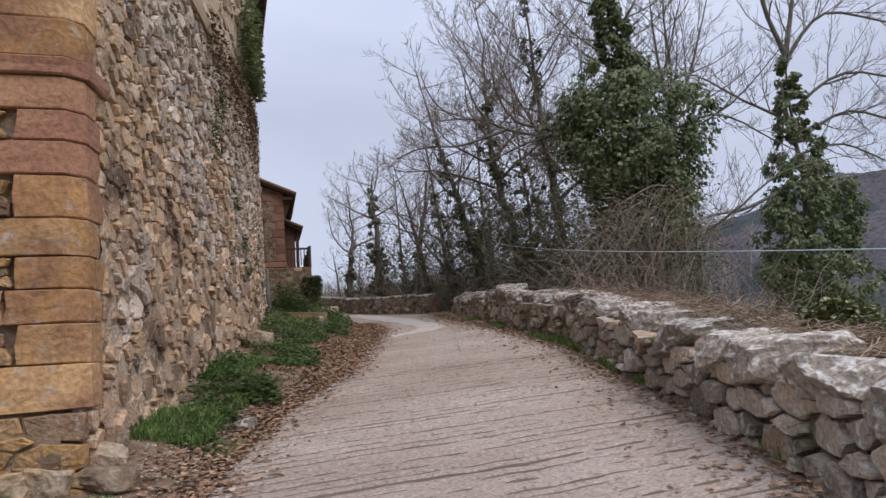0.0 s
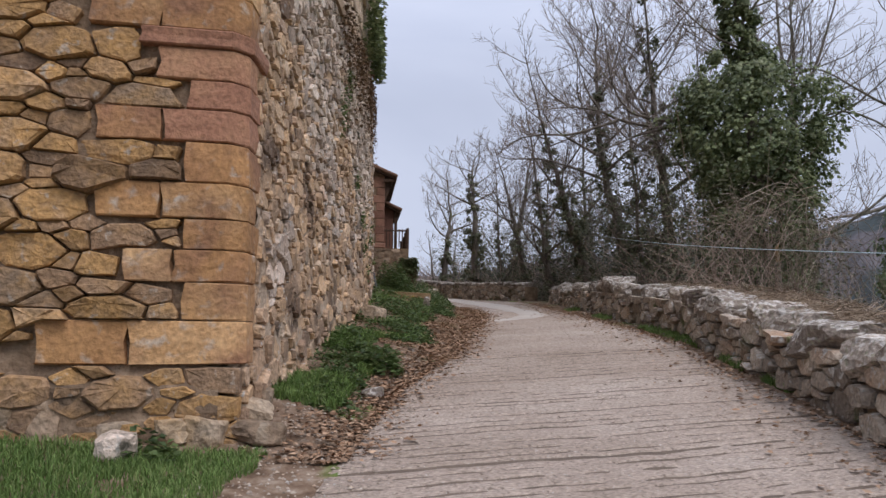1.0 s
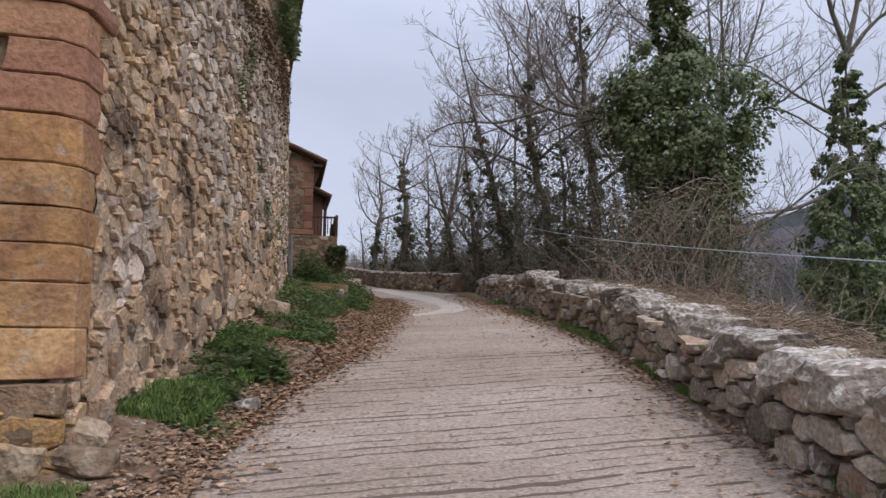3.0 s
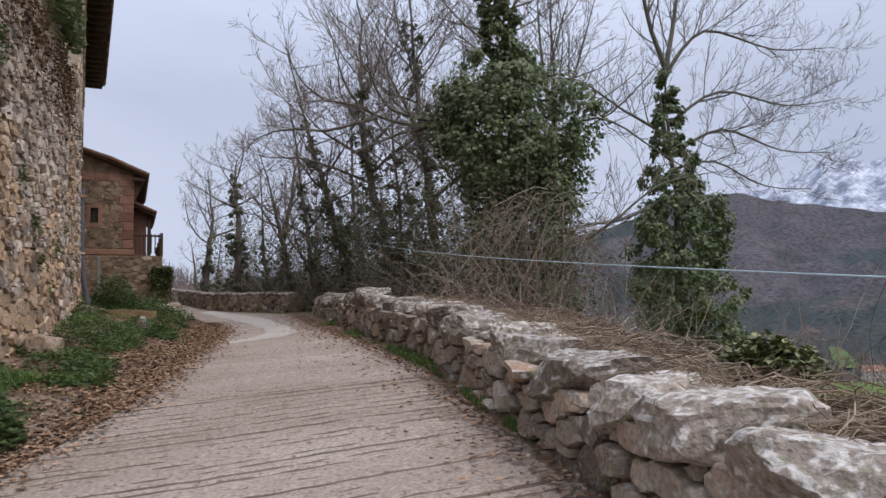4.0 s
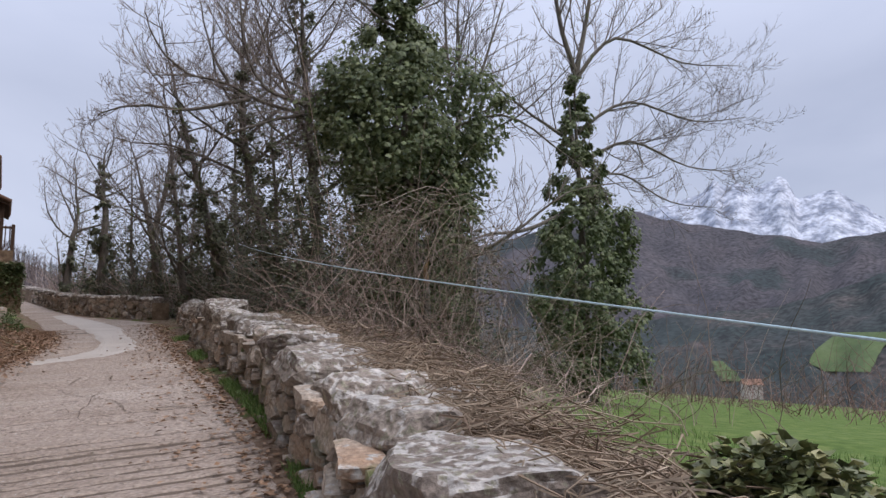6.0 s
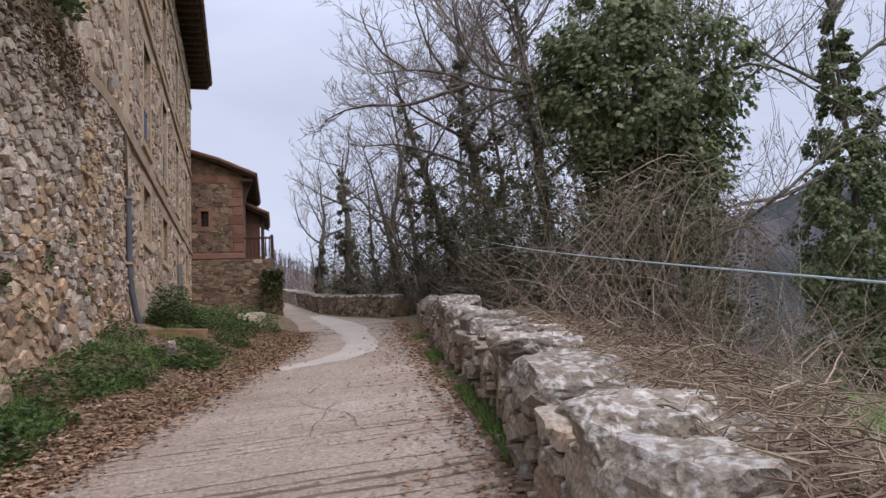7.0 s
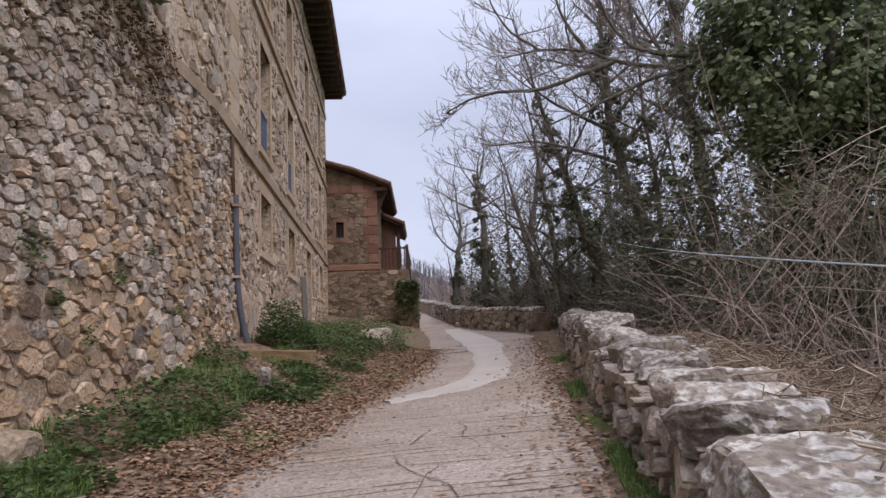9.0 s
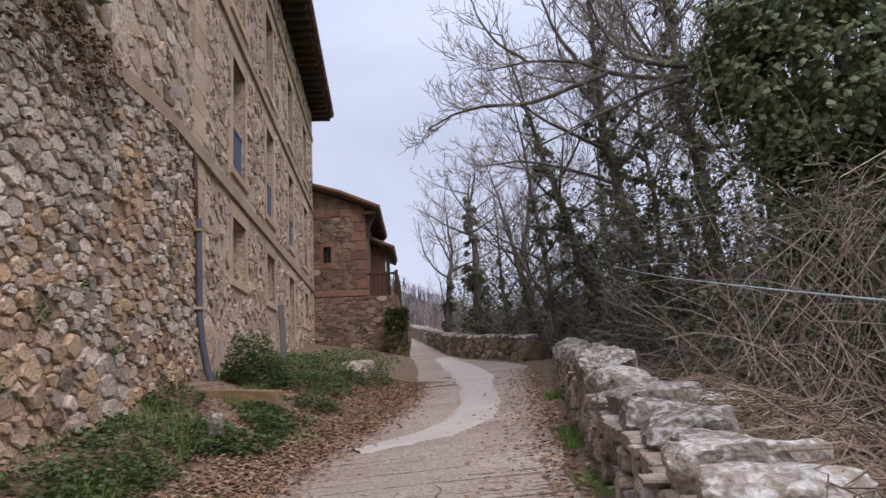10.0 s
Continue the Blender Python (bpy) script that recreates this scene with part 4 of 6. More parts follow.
def build_rubble_front():
    """The leaning rubble base of the facade, stone by stone, with its put-log holes."""
    rng = random.Random(21)
    back = Buf()
    back.add(*slab(on_front, 0.0, U_PIPE, 0.0, 6.12, -0.6, -0.03, 14))
    # uneven skin of mortar that runs over the edges of the stones
    nu, nv = 230, 120
    skin = []
    for j in range(nv + 1):
        for i in range(nu + 1):
            u, v = 0.31 + (U_PIPE - 0.33) * i / nu, 0.2 + 5.9 * j / nv
            w = -0.008 + 0.020 * max(0.0, min(1.0, 3.4 - v)) + 0.022 * noise.noise(Vector((u * 2.2, v * 2.8, 1))) + 0.016 * noise.noise(Vector((u * 9, v * 10, 4)))
            skin.append(on_front(u, v, w))
    back.add(skin, [(j * (nu + 1) + i, j * (nu + 1) + i + 1, (j + 1) * (nu + 1) + i + 1, (j + 1) * (nu + 1) + i) for j in range(nv) for i in range(nu)])
    base = back.make("rubble_base", M["mortar"], long_building, "leaning rubble base with earth mortar")
    polys = []
    polys += cells(0.02, 0.30, 0.5, 1.19, 0.2, 0.16, rng)
    for v0, v1, du, dv, low in ((0.5, 3.6, 0.205, 0.15, True), (1.8, 6.1, 0.155, 0.112, False)):
        for p in cells(0.30, U_PIPE - 0.02, v0, v1, du, dv, rng):
            u, v = sum(q[0] for q in p) / len(p), sum(q[1] for q in p) / len(p)
            if (v < 2.7 + 0.8 * noise.noise(Vector((u * 0.5, 3, 0))) + 0.3 * noise.noise(Vector((u * 2, 8, 0)))) == low:
                polys.append(p)
    put = [(u_of_y(y), z) for y, z in ((9.1, 3.08), (17.8, 5.95), (16.3, 4.5), (12.0, 4.9), (8.0, 4.35))]
    grey, brown = [], []
    for p in polys:
        u, v = sum(q[0] for q in p) / len(p), sum(q[1] for q in p) / len(p)
        if any(abs(u - a) < 0.13 and abs(v - b) < 0.11 for a, b in put):
            continue
        g = 0.8 * noise.noise(Vector((u * 0.45, v * 0.5, 4))) + 0.20 * (1 - abs(u - 6.5) / 4.0) + 0.20 * (v - 3.3) + rng.uniform(-0.2, 0.2)
        (grey if g > 0.17 else brown).append(p)
    near = lambda u, v: abs(u - 7.0) + 1.2 * abs(v - 2.6)
    lay_stones(grey, on_front, rng, base, "grey", 150, near, 0.007, 0.060)
    lay_stones(brown, on_front, rng, base, "rubble", 150, near, 0.007, 0.054)


END_Y = lerp_line([(-6.0, 5.72), (-1.17, 6.08)])


def on_end(u, v, w):
    """A point on the end wall; u runs away from the corner."""
    x = -1.17 - u
    return (x + 0.02 * w, END_Y(x) - w - 0.011 * (7 - v), v)


def build_end_wall():
    rng = random.Random(33)
    back = Buf()
    back.add(*slab(on_end, 0.02, 5.0, 0.0, 7.0, -0.4, -0.085, 4))
    nu, nv = 110, 130
    skin = []
    for j in range(nv + 1):
        for i in range(nu + 1):
            u, v = 0.03 + 2.9 * i / nu, 0.3 + 4.6 * j / nv
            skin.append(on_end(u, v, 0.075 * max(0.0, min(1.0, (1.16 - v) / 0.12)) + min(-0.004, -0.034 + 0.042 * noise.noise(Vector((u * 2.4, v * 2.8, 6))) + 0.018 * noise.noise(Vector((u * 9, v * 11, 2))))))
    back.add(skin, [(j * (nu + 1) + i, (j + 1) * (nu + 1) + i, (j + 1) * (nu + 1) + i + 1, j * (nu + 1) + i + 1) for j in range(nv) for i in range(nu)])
    # skin and backing take the mud colour with joint shade mixed in
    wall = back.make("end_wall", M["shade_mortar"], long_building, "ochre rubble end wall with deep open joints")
    # dressed corner stones: height of each course, length along both faces, red or ochre
    courses = [(1.20, 1.52, 1.30, 0.22, 0), (1.52, 1.80, 0.33, 0.30, 0), (1.80, 2.04, 0.76, 0.26, 0), (2.04, 2.27, 0.33, 0.36, 0), (2.27, 2.54, 0.98, 0.26, 0), (2.54, 2.85, 0.35, 0.40, 0),
               (2.85, 3.10, 1.00, 0.30, 1), (3.10, 3.33, 0.35, 0.44, 1), (3.33, 3.58, 0.57, 0.28, 1), (3.58, 3.72, 0.70, 0.48, 1), (3.72, 4.02, 1.10, 0.30, 0), (4.02, 4.4, 0.5, 0.4, 0), (4.4, 4.75, 1.0, 0.3, 0), (4.75, 5.1, 0.5, 0.4, 0), (5.1, 5.5, 0.9, 0.3, 0), (5.5, 6.0, 0.5, 0.4, 0)]
    taken = []
    for k, (v0, v1, le, lf, red) in enumerate(courses):
        lo, hi, c = v0 + 0.0035, v1 - 0.0035, 0.010
        out = 0.035 if k == 9 else 0.0
        splits = [(0.0, le)] if le < 0.72 else [(0.0, le * 0.52), (le * 0.52, le)]
        for n, (a, b) in enumerate(splits):
            if n == 0:  # wraps the corner: end face, corner chamfer, flank
                path = [(on_end, b, -0.15), (on_end, b, 0.03 + out), (on_end, 0.03, 0.03 + out), (on_front, 0.03, 0.03 + out), (on_front, lf, 0.03 + out), (on_front, lf, -0.15)]
            else:
                path = [(on_end, b, -0.15), (on_end, b - 0.015, 0.028), (on_end, a + 0.015, 0.028), (on_end, a + 0.008, -0.15)]
            m = len(path)
            vs, fs = [], []
            for v, inset in ((lo, 0.010), (lo + c, 0.0), ((lo + hi) / 2, -0.003), (hi - c, 0.0), (hi, 0.010)):
                for f, u, w in path:
                    vs.append(f(u + (rng.uniform(-0.035, 0.01) if u > 0.25 else 0), v + rng.uniform(-0.003, 0.003), w - (inset if w > 0 else 0) + rng.uniform(-0.007, 0.007)))
            for r in range(4):
                for q in range(m - 1):
                    fs.append((r * m + q, r * m + q + 1, (r + 1) * m + q + 1, (r + 1) * m + q))
            fs += [tuple(range(m - 1, -1, -1)), tuple(range(4 * m, 5 * m))]
            obj("corner_stone", vs, fs, M["redstone"] if red and n == 0 else M["quoin"], wall)
        taken.append((v0, v1, le))
    # rubble beyond the dressed stones
    def dressed(v):
        """How far the corner stones reach along the wall at a height."""
        return next((le for a, b, le in taken if a <= v < b), -0.13)

    keep = []
    for p in cells(-0.13, 5.0, 0.5, 6.0, 0.31, 0.155, rng):
        u, v = sum(q[0] for q in p) / len(p), sum(q[1] for q in p) / len(p)
        if u > dressed(v) + 0.035:
            q = []
            for a, b in p:
                for _ in range(9):
                    if dressed(b) > dressed(v) and dressed(b) > a - 0.01:
                        b = v + (b - v) * 0.75
                q.append((max(a, dressed(v) + 0.008), b))
            if max(a for a, _ in q) - min(a for a, _ in q) > 0.06 and max(b for _, b in q) - min(b for _, b in q) > 0.05:
                keep.append(q)
    lay_stones(keep, on_end, rng, wall, "ochre", 280, lambda u, v: u + abs(v - 2.2), 0.003, 0.070, worn=0.06)
    # rough footing stones
    foot = thing("footing_rubble", "rough mortared footing stones at the wall corner", "rubble")
    for i in range(-2, 12):
        v, f = rock((rng.uniform(0.12, 0.24), rng.uniform(0.10, 0.15), rng.uniform(0.08, 0.17)), rng, 8, 3, 0.09)
        x = -1.0 - 0.27 * i + rng.uniform(-0.05, 0.05)
        y = END_Y(x) + rng.uniform(-0.08, 0.03)
        if i < 0:
            x, y = -0.98 + 0.03 * i, 6.0 - 0.28 * i
        z = ground_z(x, y - 0.2) + rng.uniform(0.03, 0.12)
        m = pose(x, y, z, rng.uniform(-12, 12), rng.uniform(-12, 12), rng.uniform(-30, 30))
        ob = obj("stone", [tuple(m @ Vector(p)) for p in v], f, M["footing"], foot)


build_facade()


# ---------- the smaller house beyond, on its stone base ----------
def build_house():
    rng = random.Random(44)
    house = thing("stone_house", "small brown stone house with red corner stones and tiled roof", "house")
    Y0, XL, XR = 39.9, -1.6, 1.22

    def on_gable(u, v, w):
        return (XL + u, Y0 - w, v)

    W = XR - XL
    wu, wv = -0.62 - XL, 7.39
    hole = (wu, wu + 0.34, wv, wv + 0.74)
    us, vs = sorted([0, W, hole[0], hole[1]]), sorted([5.9, 9.8, hole[2], hole[3]])
    body = Buf()
    for a, b in zip(us, us[1:]):
        for c, d in zip(vs, vs[1:]):
            if not (hole[0] < (a + b) / 2 < hole[1] and hole[2] < (c + d) / 2 < hole[3]):
                body.add([on_gable(a, c, 0), on_gable(b, c, 0), on_gable(b, d, 0), on_gable(a, d, 0)], [(0, 1, 2, 3)])
    body.add([on_gable(0, 9.8, 0), on_gable(W, 9.8, 0), on_gable(0.4, 10.72, 0), on_gable(0, 10.85, 0)], [(0, 1, 2, 3)])
    body.add([(XR, Y0, 5.9), (XR, Y0 + 9, 5.9), (XR, Y0 + 9, 10.0), (XR, Y0, 10.0)], [(0, 1, 2, 3)])
    body.add([(XL, Y0, 5.9), (XL, Y0 + 9, 5.9), (XL, Y0 + 9, 11.0), (XL, Y0, 11.0)], [(3, 2, 1, 0)])
    body.add([(XL, Y0 + 9, 5.9), (XR, Y0 + 9, 5.9), (XR, Y0 + 9, 10), (XL, Y0 + 9, 11)], [(3, 2, 1, 0)])
    for k, (a, c) in enumerate(((hole[0], hole[2]), (hole[1], hole[2]), (hole[1], hole[3]), (hole[0], hole[3]))):
        b, d = ((hole[1], hole[2]), (hole[1], hole[3]), (hole[0], hole[3]), (hole[0], hole[2]))[k]
        body.add([on_gable(a, c, 0), on_gable(b, d, 0), on_gable(b, d, -0.35), on_gable(a, c, -0.35)], [(0, 1, 2, 3)])
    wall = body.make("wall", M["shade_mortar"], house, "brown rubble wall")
    polys = cells(0.0, W - 0.45, 6.2, 9.4, 0.34, 0.20, rng)
    polys = [p for p in polys if not (hole[0] - 0.2 < sum(q[0] for q in p) / len(p) < hole[1] + 0.2 and hole[2] - 0.2 < sum(q[1] for q in p) / len(p) < hole[3] + 0.2)]
    lay_stones(polys, on_gable, rng, wall, "brown", 60, lambda u, v: -u, 0.015, 0.03)
    # red dressed corner, band and top band
    z = 6.2
    k = 0
    while z < 9.3:
        h = 0.42
        b = part("quoin", bevel_box(XR - (0.62 if k % 2 else 0.42), XR + 0.02, Y0 - 0.035, Y0 + 0.4, z + 0.01, z + h - 0.01, 0.015), M["brownstone"], house)
        z += h
        k += 1
    part("band", bevel_box(XL, XR + 0.08, Y0 - 0.10, Y0 + 0.3, 5.88, 6.14, 0.03), M["brownstone"], house)
    n = 5
    for i in range(n):
        a, b = XL + W * i / n, XL + W * (i + 1) / n
        part("band", bevel_box(a + 0.008, b - 0.008, Y0 - 0.04, Y0 + 0.3, 9.40, 9.74, 0.012), M["brownstone"], house)
    # little window with a pointed twin head
    win = new("window")
    win.parent = house
    for q in ((wu - 0.16, wu, wv - 0.1, wv + 0.86), (wu + 0.34, wu + 0.50, wv - 0.1, wv + 0.86), (wu, wu + 0.34, wv + 0.70, wv + 0.86), (wu - 0.22, wu + 0.56, wv - 0.22, wv - 0.1)):
        s = Buf()
        s.add(*slab(on_gable, *q, -0.03, 0.04))
        s.make("surround", M["brownstone"], win)
    s = Buf()
    s.add(*slab(on_gable, wu + 0.155, wu + 0.185, wv, wv + 0.72, -0.16, -0.12))
    s.add(*slab(on_gable, wu, wu + 0.34, wv + 0.33, wv + 0.36, -0.16, -0.12))
    s.make("window_frame", M["wood"], win)
    s = Buf()
    s.add(*slab(on_gable, wu, wu + 0.34, wv, wv + 0.74, -0.24, -0.20))
    s.make("pane", M["glass"], win)
    # roof that falls toward the lane, with its dark eaves
    r = Buf()
    ya, yb = Y0 - 0.35, Y0 + 7.0
    a, b, c = (-2.2, 11.10), (0.2, 10.38), (1.80, 9.66)
    for (x0, z0), (x1, z1) in ((a, b), (b, c)):
        r.add([(x0, ya, z0), (x1, ya, z1), (x1, yb, z1), (x0, yb, z0), (x0, ya, z0 - 0.13), (x1, ya, z1 - 0.13), (x1, yb, z1 - 0.13), (x0, yb, z0 - 0.13)],
              [(0, 1, 2, 3), (7, 6, 5, 4), (0, 4, 5, 1), (1, 5, 6, 2), (2, 6, 7, 3), (3, 7, 4, 0)])
    r.make("roof", M["wood"], house, "dark boarded roof underside")
    t = Buf()
    y = ya - 0.02
    while y < yb:
        tube(t, [Vector((-2.2, y, 11.15)), Vector((0.2, y, 10.43)), Vector((1.88, y, 9.70))], [0.10, 0.10, 0.11], 7)
        y += 0.21
    tagged(t.make("tilework", M["tile"], house, smooth=True), kind="stuff")
    y = ya + 0.05
    while y < yb:
        e = Buf()
        e.add(*box(1.15, 1.72, y, y + 0.13, 9.42, 9.58))
        e.make("rafter", M["wood"], house)
        y += 0.6
    e = Buf()
    e.add([(1.22, Y0 + 0.02, 8.3), (1.7, Y0 + 0.02, 9.56), (1.22, Y0 + 0.02, 9.56), (1.22, Y0 + 0.24, 8.3), (1.7, Y0 + 0.24, 9.56), (1.22, Y0 + 0.24, 9.56)], [(0, 1, 2), (5, 4, 3), (0, 3, 4, 1), (1, 4, 5, 2), (2, 5, 3, 0)])
    e.make("eaves_bracket", M["wood"], house)
    # lower roof of the porch behind
    p = Buf()
    p.add(*box(XR, 1.9, Y0 + 3.6, Y0 + 4.0, 5.9, 8.7))
    p.make("porch_wall", M["brownstone"], house)
    p = Buf()
    for (x0, z0), (x1, z1) in (((1.0, 9.05), (2.30, 8.45)),):
        y0, y1 = Y0 + 3.2, Y0 + 8
        p.add([(x0, y0, z0), (x1, y0, z1), (x1, y1, z1), (x0, y1, z0), (x0, y0, z0 - 0.16), (x1, y0, z1 - 0.16), (x1, y1, z1 - 0.16), (x0, y1, z0 - 0.16)],
              [(0, 1, 2, 3), (7, 6, 5, 4), (0, 4, 5, 1), (1, 5, 6, 2), (2, 6, 7, 3), (3, 7, 4, 0)])
    p.add(*box(1.95, 2.12, Y0 + 3.5, Y0 + 3.7, 5.9, 8.4))
    p.make("porch_roof", M["wood"], house, "dark porch roof on a wooden post")
    t = Buf()
    y = Y0 + 3.2
    while y < Y0 + 8:
        tube(t, [Vector((1.0, y, 9.1)), Vector((2.36, y, 8.48))], [0.10, 0.11], 7)
        y += 0.21
    tagged(t.make("tilework", M["tile"], house, smooth=True), kind="stuff")
    # stone base and terrace
    base = new("base")
    base.parent = house

    def on_base(u, v, w):
        return (XL + u, Y0 - 0.10 - w, v)

    s = Buf()
    s.add(*box(XL, 2.55, Y0 - 0.10, Y0 + 9, 2.2, 5.86))
    s.add(*box(2.1, 2.95, Y0 - 0.75, Y0 + 9, 2.2, 5.30))
    s.make("core", M["shade_mortar"], base)
    lay_stones(cells(0.0, 3.72, 2.9, 5.84, 0.36, 0.17, rng), on_base, rng, base, "brown", 100, lambda u, v: -u, 0.012, 0.035)

    def on_block(u, v, w):
        return (2.08 + u, Y0 - 0.75 - w, v)

    lay_stones(cells(0.0, 0.88, 2.7, 5.28, 0.28, 0.19, rng), on_block, rng, base, "brown", 40, lambda u, v: v, 0.012, 0.04)
    # terrace railing
    rail = new("railing")
    rail.parent = house
    for y in np.arange(Y0 + 0.2, Y0 + 6.0, 1.9):
        part("post", bevel_box(2.44, 2.58, y - 0.07, y + 0.07, 5.84, 7.0, 0.012), M["wood"], rail)
    for z in (6.12, 6.82):
        part("rail", bevel_box(2.47, 2.55, Y0 + 0.2, Y0 + 5.9, z, z + 0.09, 0.01), M["wood"], rail)
    for i in range(38):
        y = Y0 + 0.3 + i * 0.15
        part("baluster", bevel_box(2.49, 2.53, y, y + 0.05, 6.0, 6.95, 0.006), M["wood"], rail)
    for i in range(7):
        x = 1.35 + i * 0.17
        part("baluster", bevel_box(x, x + 0.05, Y0 + 0.22, Y0 + 0.26, 6.0, 6.95, 0.006), M["wood"], rail)
    part("rail", bevel_box(1.25, 2.5, Y0 + 0.2, Y0 + 0.28, 6.82, 6.91, 0.01), M["wood"], rail)


build_house()


# ---------- drystone walls ----------
def build_drystone():
    rng = random.Random(61)
    wall = thing("drystone_wall", "low mossy drystone wall with pale lichened cap stones", "wall")

    def height(u):
        y = wall_face.at(u)[1]
        return 0.50 + 0.06 * noise.noise(Vector((u * 0.7, 0, 0))) + (0.05 if 15 < y < 18 else 0)

    def on_wall(u, v, w):
        x, y, dx, dy = wall_face.at(u)
        w -= 0.06 * v
        px, py = x - dy * w, y + dx * w
        return (px, py, lane_z(x, y) + v)

    core = Buf()
    n = 80
    for i in range(n):
        a, b = wall_face.length * i / n, wall_face.length * (i + 1) / n
        v, f = [], []
        for u in (a, b):
            h = height(u)
            v += [on_wall(u, -0.15, -0.03), on_wall(u, h - 0.02, -0.03), on_wall(u, h - 0.02, -0.68), on_wall(u, -0.15, -0.68)]
        f = [(0, 4, 5, 1), (1, 5, 6, 2), (2, 6, 7, 3)]
        core.add(v, f)
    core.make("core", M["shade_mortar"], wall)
    polys = cells(0, wall_face.length, -0.06, 0.54, 0.29, 0.15, rng)
    u_near = float(np.interp(8.0, wall_face.p[:, 1], wall_face.s))
    lay_stones(polys, on_wall, rng, wall, "dry", 290, lambda u, v: abs(u - u_near), 0.009, 0.085)
    # caps: broad slabs, larger toward the near end, one heap of blocks further up
    u = 0.4
    while u < wall_face.length - 0.2:
        x, y, dx, dy = wall_face.at(u)
        near = 3.6 < y < 6.2
        sx = rng.uniform(0.30, 0.46) if near else rng.uniform(0.17, 0.34)
        sy = rng.uniform(0.34, 0.42) if near else rng.uniform(0.24, 0.36)
        sz = rng.uniform(0.13, 0.18) if near else rng.uniform(0.10, 0.165)
        if 14.6 < y < 17.3:
            sx, sz = rng.uniform(0.26, 0.36), rng.uniform(0.17, 0.23)
        v, f = rock((sy, sx, sz), rng, 9, 4 if y < 12 else 3, 0.10)
        yaw = math.degrees(math.atan2(-dx, dy)) + rng.uniform(-14, 14)
        c = on_wall(u + sx * 0.8, height(u) + sz * 0.45 + rng.uniform(-0.03, 0.035), -0.27 + rng.uniform(-0.05, 0.06))
        m = pose(*c, rng.uniform(-11, 11) + 4, rng.uniform(-11, 11), yaw)
        obj("cap_stone", [tuple(m @ Vector(p)) for p in v], f, M["cap"], wall)
        if rng.random() < (0.5 if y < 8.5 else 0.12):  # smaller slab behind
            v, f = rock((rng.uniform(0.2, 0.3), rng.uniform(0.2, 0.34), rng.uniform(0.07, 0.12)), rng, 8, 2, 0.06)
            c = on_wall(u + sx * 0.8, height(u) + 0.05, -0.66)
            m = pose(*c, rng.uniform(-10, 10), rng.uniform(-10, 10), rng.uniform(0, 180))
            obj("cap_stone", [tuple(m @ Vector(p)) for p in v], f, M["cap"], wall)
        u += sx * rng.uniform(2.04, 2.35)


def build_far_wall():
    rng = random.Random(62)
    wall = thing("drystone_wall", "far drystone wall along the bend of the lane", "wall")

    def on_wall(u, v, w):
        x, y, dx, dy = far_face.at(u)
        return (x - dy * w, y + dx * w, lane_z(x, y) + v)

    core = Buf()
    core.add(*slab(on_wall, 0, far_face.length, -0.3, 0.62, -0.6, -0.03, 40))
    core.make("core", M["shade_mortar"], wall)
    lay_stones(cells(0, 22, 0.0, 0.66, 0.36, 0.18, rng), on_wall, rng, wall, "dry", 120, lambda u, v: u, 0.014, 0.07)
    u = 0.2
    while u < far_face.length - 0.3:
        sx = rng.uniform(0.25, 0.45)
        v, f = rock((0.36, sx, rng.uniform(0.07, 0.12)), rng, 8, 2, 0.06)
        x, y, dx, dy = far_face.at(u)
        m = pose(*on_wall(u + sx, 0.70, -0.28), rng.uniform(-6, 6), rng.uniform(-6, 6), math.degrees(math.atan2(-dx, dy)) + rng.uniform(-8, 8))
        obj("cap_stone", [tuple(m @ Vector(p)) for p in v], f, M["cap"], wall)
        u += sx * 1.75


# ---------- trees ----------
def bend(start, direction, length, rng, n, wander=0.12, lift=0.0):
    """A limb's path: it wanders, and turns up (or down) toward its tip."""
    p, d, pts = start.copy(), direction.normalized(), [start.copy()]
    for i in range(n):
        d = (d + Vector((rng.gauss(0, wander), rng.gauss(0, wander), rng.gauss(0, wander) + lift * (i + 1) / n))).normalized()
        p = p + d * (length / n)
        pts.append(p.copy())
    return pts


def curve(points, per, rng, sway=0.0):
    """A smooth path through given points, gently swaying."""
    q = [Vector(p) for p in points]
    out = []
    off = rng.uniform(0, 90)
    for i in range(len(q) - 1):
        a, b, c, d = q[max(0, i - 1)], q[i], q[i + 1], q[min(len(q) - 1, i + 2)]
        for j in range(per):
            t = j / per
            p = 0.5 * ((2 * b) + (c - a) * t + (2 * a - 5 * b + 4 * c - d) * t * t + (3 * b - a - 3 * c + d) * t * t * t)
            k = (i * per + j) * 0.55
            out.append(p + sway * Vector((noise.noise(Vector((k, off, 0))), noise.noise(Vector((k, off, 9))), 0.4 * noise.noise(Vector((k, off, 5))))))
    out.append(q[-1])
    return out


